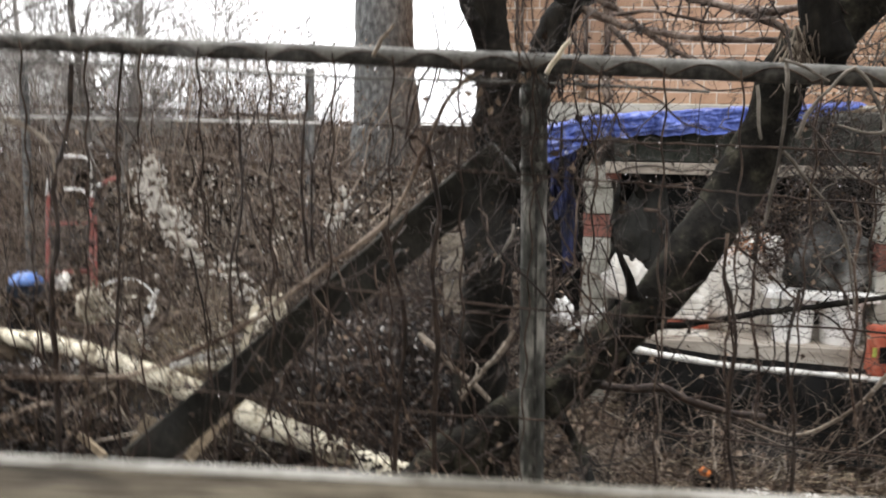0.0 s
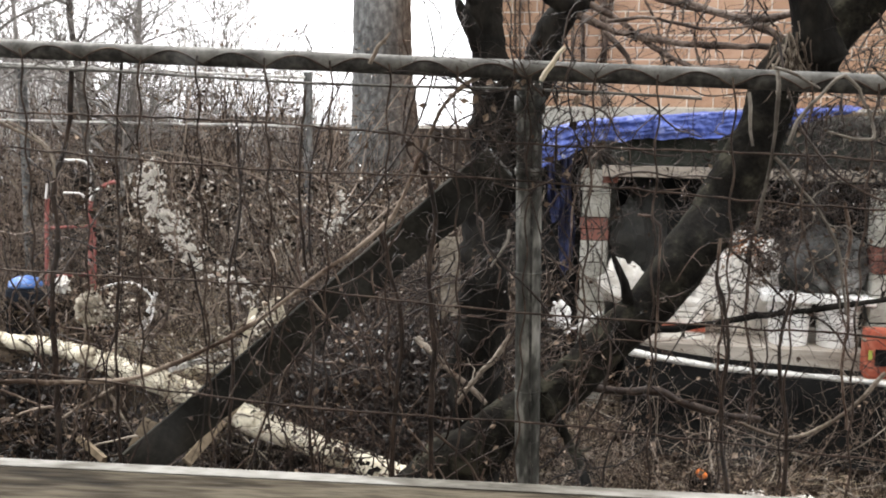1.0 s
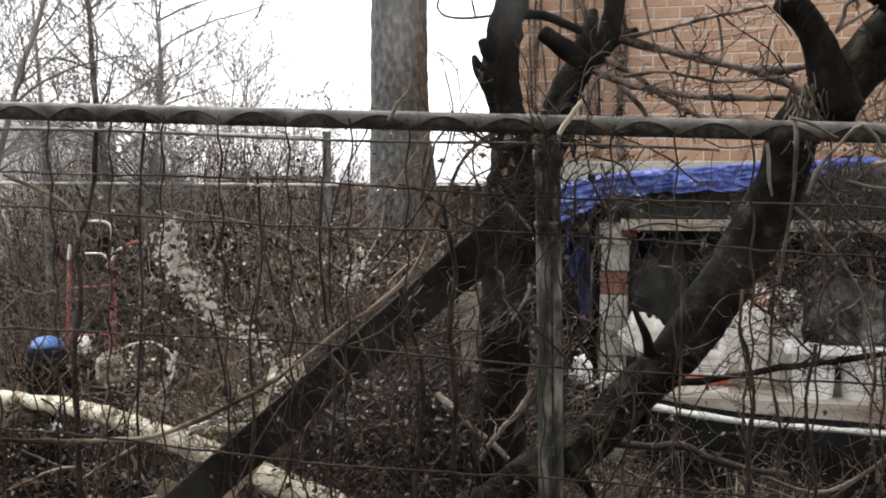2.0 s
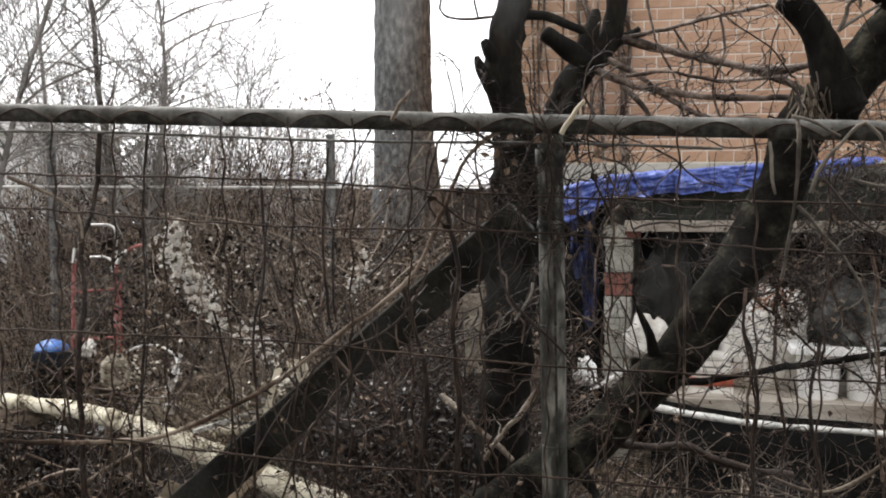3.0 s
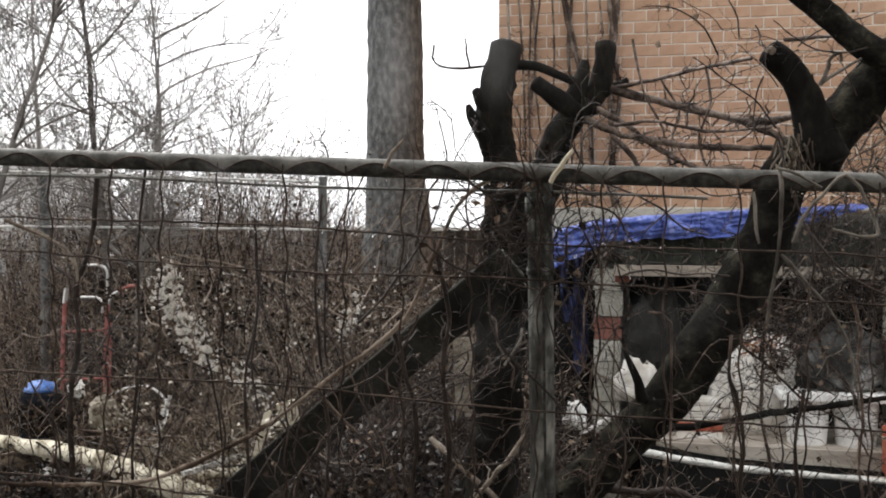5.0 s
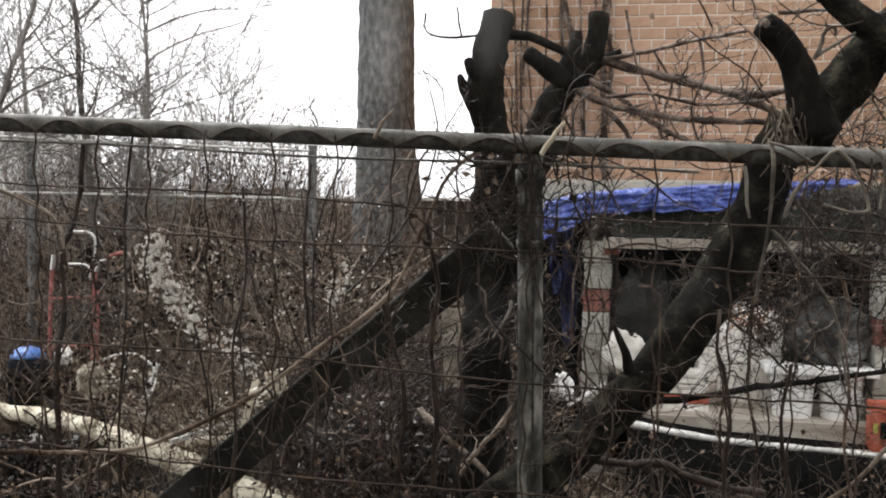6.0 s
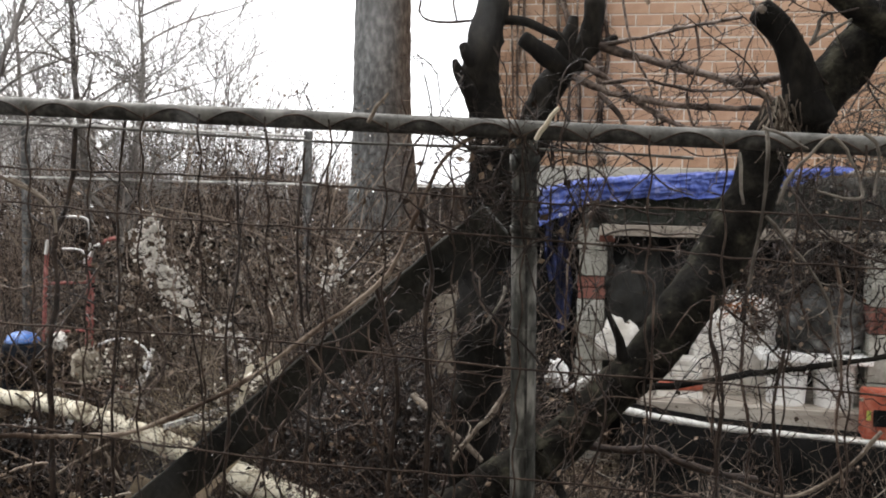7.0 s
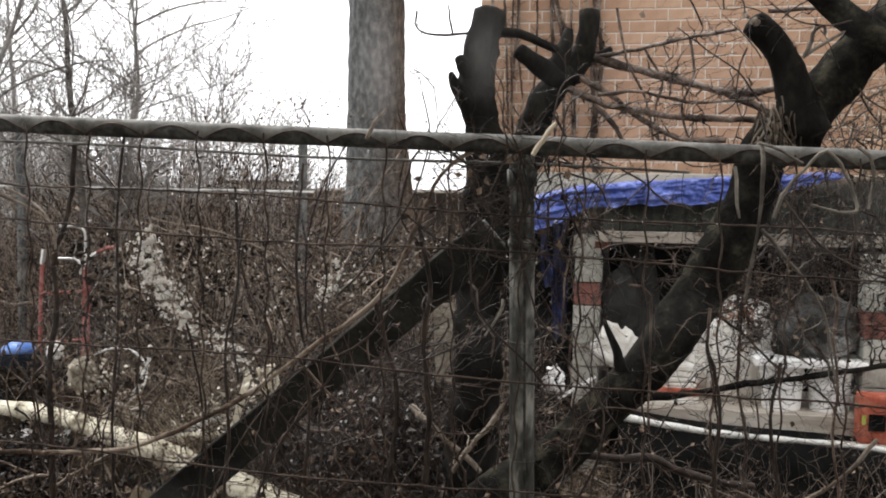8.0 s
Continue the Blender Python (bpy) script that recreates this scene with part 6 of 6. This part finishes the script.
lump("concrete_lump", (-2.065, 6.600, 0.30), (0.10, 0.09, 0.17), M_STONE, 52.0, "broken tan lump of concrete behind the log", "rubble", 0.30)
PX = (-2.750, 7.300, 0.814)
lump("paper_scrap", (PX[0], PX[1], PX[2] - 0.06), (0.06, 0.05, 0.07), M_SACK, 53.0, "crumpled pale paper scrap", "paper", 0.5)


def loose_board(pts, w, m, label):
    """A short plank between two points."""
    a, b = Vector(pts[0]), Vector(pts[1])
    d = b - a
    bm = box(-w / 2, -0.012, 0, w / 2, 0.012, d.length, 0.003, 0.003, a.x * 9)
    ob = part("plank", bm, m)
    zx = d.normalized()
    xx = Vector((0, 1, 0)).cross(zx).normalized()
    ob.matrix_world = Matrix.Translation(a) @ Matrix((xx, zx.cross(xx), zx)).transposed().to_4x4()
    tagged(ob, label, "plank", "loose planks in the brush")


loose_board(((-0.941, 4.900, 0.834), (-0.874, 4.950, 1.108)), 0.035, M_BOARD, "splintered cream plank standing in the brush")
loose_board(((-0.721, 4.900, 0.956), (-0.777, 4.900, 1.162)), 0.095, M_BOARD, "broken cream board leaning on the brush")
loose_board(((-1.526, 4.200, 0.654), (-1.382, 4.100, 0.586)), 0.03, M_CUT, "short splintered yellowish wood offcut")
loose_board(((-1.313, 4.600, 0.608), (-1.412, 4.500, 0.400)), 0.09, M_CUT, "split log end by the timber")
loose_board(((0.144, 4.600, 1.144), (0.128, 4.700, 1.518)), 0.10, M_BAG, "weathered upright board behind the timber")
loose_board(((-1.493, 5.600, 0.603), (-0.988, 6.200, 0.661)), 0.03, M_RIM, "pale metal strip lying on the junk")
loose_board(((1.000, 6.600, 0.632), (1.272, 6.700, 0.769)), 0.02, M_WHITE, "thin white lath by the pier")
loose_board(((-1.102, 4.400, 0.467), (-0.898, 4.900, 0.684)), 0.05, M_CUT, "pale split stick by the log")
PX = (0.971, 6.700, 0.733)
lump("paper_scrap", (PX[0], PX[1], PX[2] - 0.08), (0.07, 0.06, 0.10), M_WHITE, 55.0, "crumpled white plastic scrap by the pier", "plastic scrap", 0.5)
PX = (2.209, 6.550, 1.252)
RG = np.random.default_rng(56)
NET = np.array(PX) + RG.normal(0, 1, (46, 3)) * np.array([0.055, 0.02, 0.028])
tagged(np_part("orange_net", tubes(wander(RG, NET, RG.normal(0, 1, (46, 3)) * np.array([1, 0.3, 0.4]), RG.uniform(0.05, 0.15, 46), 6, 0.3), taper(RG, 46, 6, 0.005, 0.003), 4), M_NET), "faded orange netting snagged in the twigs", "netting")
for i, q in enumerate(((2.189, 5.200, 0.120), (2.092, 6.300, 0.767), (1.931, 5.300, 0.181), (1.174, 4.900, 0.179), (2.232, 5.000, 0.148), (-0.511, 4.700, 0.377), (-0.349, 5.000, 0.815))):
    z = float(ground_z(q[0], q[1]))
    lump("litter_scrap", (q[0], q[1], z - 0.005), (0.055, 0.04, 0.03), M_SACK, 60.0 + i, "small pale scrap of litter on the ground", "litter", 0.6, 2)


def leaf_pile(c, size, n, seed, material, label):
    """A loose mound of leaves and torn bits, denser at its heart."""
    rg = np.random.default_rng(seed)
    p = np.array(c) + rg.normal(0, 0.42, (n, 3)) * np.array(size)
    tagged(np_part("leaf_pile", leaves_at(rg, p, 0.035), material, None, "", False), label, "leaves", kind="stuff")


leaf_pile((-2.86, 7.08, 0.62), (0.34, 0.06, 0.14), 1300, 401, M_MULCH, "mound of dark leaves before the bin")
leaf_pile((-2.40, 7.0, 0.80), (0.26, 0.12, 0.10), 260, 402, M_LEAF, "brown dead leaves caught on the junk")
leaf_pile((-1.961, 6.100, 0.858), (0.26, 0.14, 0.16), 110, 403, M_RUBBLE, "torn pale paper bits on the junk")
leaf_pile((-0.805, 4.800, 1.064), (0.13, 0.08, 0.13), 70, 404, M_RUBBLE, "torn pale paper bits by the broken boards")
leaf_pile((-1.054, 5.100, 0.876), (0.30, 0.14, 0.16), 130, 405, M_RUBBLE, "torn pale bits scattered in the brush")
lump("earth_mound", (-2.02, 6.46, 0.0), (0.30, 0.26, 0.205), M_SOIL, 58.0, "low bank of dark earth under the pale log", "mound", 0.25)
lump("earth_mound", (-3.05, 6.98, 0.0), (0.36, 0.16, 0.22), M_SOIL, 59.0, "low bank of dark earth under the pale log", "mound", 0.25)
lump("earth_mound", (-2.42, 6.84, 0.0), (0.27, 0.13, 0.37), M_SOIL, 57.0, "mound of dark earth and rotten leaves by the wheel", "mound", 0.3)
leaf_pile((-2.36, 6.80, 0.50), (0.28, 0.08, 0.17), 1300, 408, M_MULCH, "dark rotting leaves heaped against the bicycle wheel")
# two near-black piles added over the lit ground to act as shade
leaf_pile((-2.80, 6.42, 0.26), (0.85, 0.22, 0.22), 3000, 410, M_SHADELEAF, "black leaves added as shade behind the log")
leaf_pile((-1.90, 4.85, 0.42), (0.75, 0.30, 0.15), 3200, 409, M_SHADELEAF, "black leaves added as shade below the log")
leaf_pile((-1.808, 4.600, 0.561), (0.50, 0.20, 0.10), 900, 406, M_MULCH, "dark rotting leaves under the log")


# wet leaves, thick and dark enough to paint the shade under the timber
leaf_pile((-0.10, 4.1, 0.95), (0.46, 0.45, 0.30), 5200, 407, M_SHADELEAF, "wet leaves in the vines, darkened as the shade under the timber")
vine([(-3.420, 8.000, 2.049), (-3.236, 8.000, 1.960), (-3.075, 8.000, 1.824), (-3.038, 8.000, 1.700)], 0.013, M_TWIGPALE, "pale arched dead branch in the brush", 67, 7, 6)



def flecks(x0, x1, y0, y1, z0, z1, n, size, seed, material, label):
    """Small dead leaves caught all through the brush, in loose drifts."""
    rg = np.random.default_rng(seed)
    y = rg.uniform(y0, y1, n * 3)
    p = np.stack([rg.uniform(x0, x1, n * 3) * y / y1, y, rg.uniform(z0, z1, n * 3)], 1)
    d = np.array([noise.noise(Vector(q) * 2.6) for q in p]) + rg.normal(0, 0.25, n * 3)
    tagged(np_part("dry_leaves", leaves_at(rg, p[np.argsort(-d)[:n]], size), material, None, "", False), label, "leaves", kind="stuff")


flecks(-2.6, 0.5, 5.2, 8.0, 1.0, 1.75, 1700, 0.026, 421, M_PALELEAF, "pale curled dead leaves caught in the brush")
flecks(-1.2, 0.5, 5.4, 8.0, 0.5, 1.0, 380, 0.024, 425, M_PALELEAF, "pale curled dead leaves caught in the low brush")
flecks(-2.6, 0.5, 5.2, 7.0, 1.0, 1.75, 1800, 0.042, 423, M_MULCH, "dark shrivelled leaves hanging in the brush")
flecks(-1.0, 0.5, 5.2, 7.0, 0.4, 1.0, 900, 0.042, 426, M_MULCH, "dark shrivelled leaves hanging in the low brush")
flecks(-4.6, -0.6, 9.0, 12.0, 1.6, 3.1, 1500, 0.035, 424, M_LEAF, "brown leaves clinging to the taller brush")


# ---- white seed heads of a climbing plant ----
def build_fluff(line, wide, n, seed):
    """Curled white seed tufts, thick in places and open in others, along a hanging line."""
    rg = np.random.default_rng(seed)
    p, w = spline(line, wide, 0.01)
    k = rg.integers(0, len(p), n * 3)
    c = p[k] + np.clip(rg.normal(0, 0.55, (n * 3, 3)), -1.1, 1.1) * w[k][:, None] * np.array([1.0, 0.35, 0.7])
    thick = np.array([noise.noise(Vector(q) * 34) + 0.5 * noise.noise(Vector(q) * 75) for q in c])
    c = c[np.argsort(-thick)[:n]]
    th = np.linspace(0, 1.6 * np.pi, 7)
    ax = rg.normal(0, 1, (n, 3))
    ax /= np.linalg.norm(ax, axis=1, keepdims=True)
    bx = np.cross(ax, rg.normal(0, 1, (n, 3)))
    bx /= np.linalg.norm(bx, axis=1, keepdims=True)
    r = rg.uniform(0.004, 0.0085, (n, 1, 1))
    P = c[:, None] + r * (np.cos(th)[None, :, None] * ax[:, None] + np.sin(th)[None, :, None] * bx[:, None])
    tagged(np_part("seed_heads", tubes(P, np.full((n, 7), 0.0020), 3), M_FLUFF), "hanging cluster of fluffy white seed heads on a climber", "seed heads", kind="stuff")
    s = np.repeat(p[[0, len(p) // 2, -1]], 5, axis=0) + rg.normal(0, 0.06, (15, 3)) + np.array([0, 0.05, 0])
    Q = wander(rg, s, rg.normal(0, 0.4, (15, 3)) + (p[0] - p[-1]) * 2, rg.uniform(0.3, 0.9, 15), 10, 0.12)
    tagged(np_part("climber_stems", tubes(Q, taper(rg, 15, 10, 0.003, 0.0015), 4), M_TWIG), "thin brown stems of the climber", "stems", kind="stuff")


build_fluff([(-1.176, 4.200, 1.882), (-1.191, 4.200, 1.778), (-1.134, 4.200, 1.656), (-1.048, 4.200, 1.533), (-0.974, 4.200, 1.409)], [0.03, 0.075, 0.078, 0.066, 0.04], 720, 88)
build_fluff([(-0.343, 4.200, 1.755), (-0.380, 4.200, 1.670), (-0.429, 4.200, 1.569)], [0.03, 0.04, 0.03], 110, 89)
build_fluff([(-0.900, 4.200, 1.42), (-0.82, 4.200, 1.36), (-0.74, 4.200, 1.29)], [0.06, 0.07, 0.06], 110, 90)


# ---- straw and sticks on the ground ----
def build_litter():
    rg = np.random.default_rng(99)
    n = 4200
    y = rg.uniform(4.2, 7.5, n)
    x = rg.uniform(0.0, 0.55, n) * y
    s = np.stack([x, y, ground_z(x, y) + rg.uniform(0.0, 0.05, n)], 1)
    way = rg.normal(0, 1, (n, 3)) * np.array([1, 1, 0.18])
    P = wander(rg, s, way, rg.uniform(0.05, 0.22, n), 5, 0.10)
    tagged(np_part("straw", tubes(P, taper(rg, n, 5, 0.0022, 0.0012), 3), M_STRAW), "matted pale straw and dead grass on the ground", "straw", kind="stuff")
    n = 9000
    y = rg.uniform(4.2, 10.0, n)
    x = rg.uniform(-0.12, 0.55, n) * y
    p = np.stack([x, y, ground_z(x, y) + rg.uniform(0.0, 0.035, n)], 1)
    tagged(np_part("dry_leaves", leaves_at(rg, p, 0.05), M_LEAF, None, "", False), "fallen brown leaves on the ground", "leaves", kind="stuff")
    n = 9000
    y = rg.uniform(3.6, 7.6, n)
    x = rg.uniform(-0.56, -0.02, n) * y
    p = np.stack([x, y, ground_z(x, y) + rg.uniform(0.0, 0.06, n)], 1)
    tagged(np_part("rotting_leaves", leaves_at(rg, p, 0.06), M_MULCH, None, "", False), "dark rotting leaves and rubbish on the ground", "leaves", kind="stuff")
    n = 420
    y = rg.uniform(3.6, 6.6, n)
    x = rg.uniform(-0.56, -0.10, n) * y
    q = np.stack([x, y, ground_z(x, y) + rg.uniform(0.0, 0.15, n)], 1)
    P = wander(rg, q, rg.normal(0, 1, (n, 3)) * np.array([1, 1, 0.4]), rg.uniform(0.15, 0.7, n), 8, 0.10)
    tagged(np_part("sticks", tubes(P, taper(rg, n, 8, 0.006, 0.003), 4), M_TWIGDARK), "dark fallen sticks under the log", "sticks", kind="stuff")
    n = 500
    y = rg.uniform(4.0, 8.0, n)
    x = rg.uniform(-0.15, 0.55, n) * y
    s = np.stack([x, y, ground_z(x, y) + rg.uniform(0.0, 0.10, n)], 1)
    P = wander(rg, s, rg.normal(0, 1, (n, 3)) * np.array([1, 1, 0.25]), rg.uniform(0.2, 0.9, n), 8, 0.08)
    tagged(np_part("sticks", tubes(P, taper(rg, n, 8, 0.006, 0.003), 4), M_TWIGPALE), "grey fallen sticks on the ground", "sticks", kind="stuff")


build_litter()


# ---- bricks of the house wall, each on its own ----
def build_bricks():
    bw, bh, pw, ph = 0.203, 0.090, 0.212, 0.099
    c = 0.006
    v = np.array([(0, 0.03, 0), (bw, 0.03, 0), (bw, 0.03, bh), (0, 0.03, bh), (0, 0.004, 0), (bw, 0.004, 0), (bw, 0.004, bh), (0, 0.004, bh),
                  (c, 0, c), (bw - c, 0, c), (bw - c, 0, bh - c), (c, 0, bh - c)])
    f = np.array([(8, 9, 10, 11), (4, 5, 9, 8), (5, 6, 10, 9), (6, 7, 11, 10), (7, 4, 8, 11), (0, 1, 5, 4), (1, 2, 6, 5), (2, 3, 7, 6), (3, 0, 4, 7)])
    me = mesh_of("brick", v, f, M_BRICK)
    rg = np.random.default_rng(7)
    vs, fs, o, made = [], [], 0, 0
    for row in range(46):
        z = 2.245 + row * ph
        for col in range(33):
            x = 0.004 + col * pw + (0.5 * pw if row % 2 else 0)
            if x + bw > 6.99:
                continue
            y = -0.008 + rg.normal(0, 0.0012)
            if row < 20 and x < 3.15 and made < 300:
                b = new("brick", me)
                b.parent = HOUSE_WALL
                b.location = (x, y, z)
                made += 1
            else:
                vs.append(v + np.array([x, y, z]))
                fs.append(f + o)
                o += 12
        if row % 2:
            w = v.copy()
            w[:, 0] *= 0.47
            vs.append(w + np.array([0.004, -0.008, z]))
            fs.append(f + o)
            o += 12
    rest = np_part("bricks", (np.vstack(vs), np.vstack(fs)), M_BRICK, HOUSE_WALL, "", False)
    tagged(rest, kind="stuff")


build_bricks()
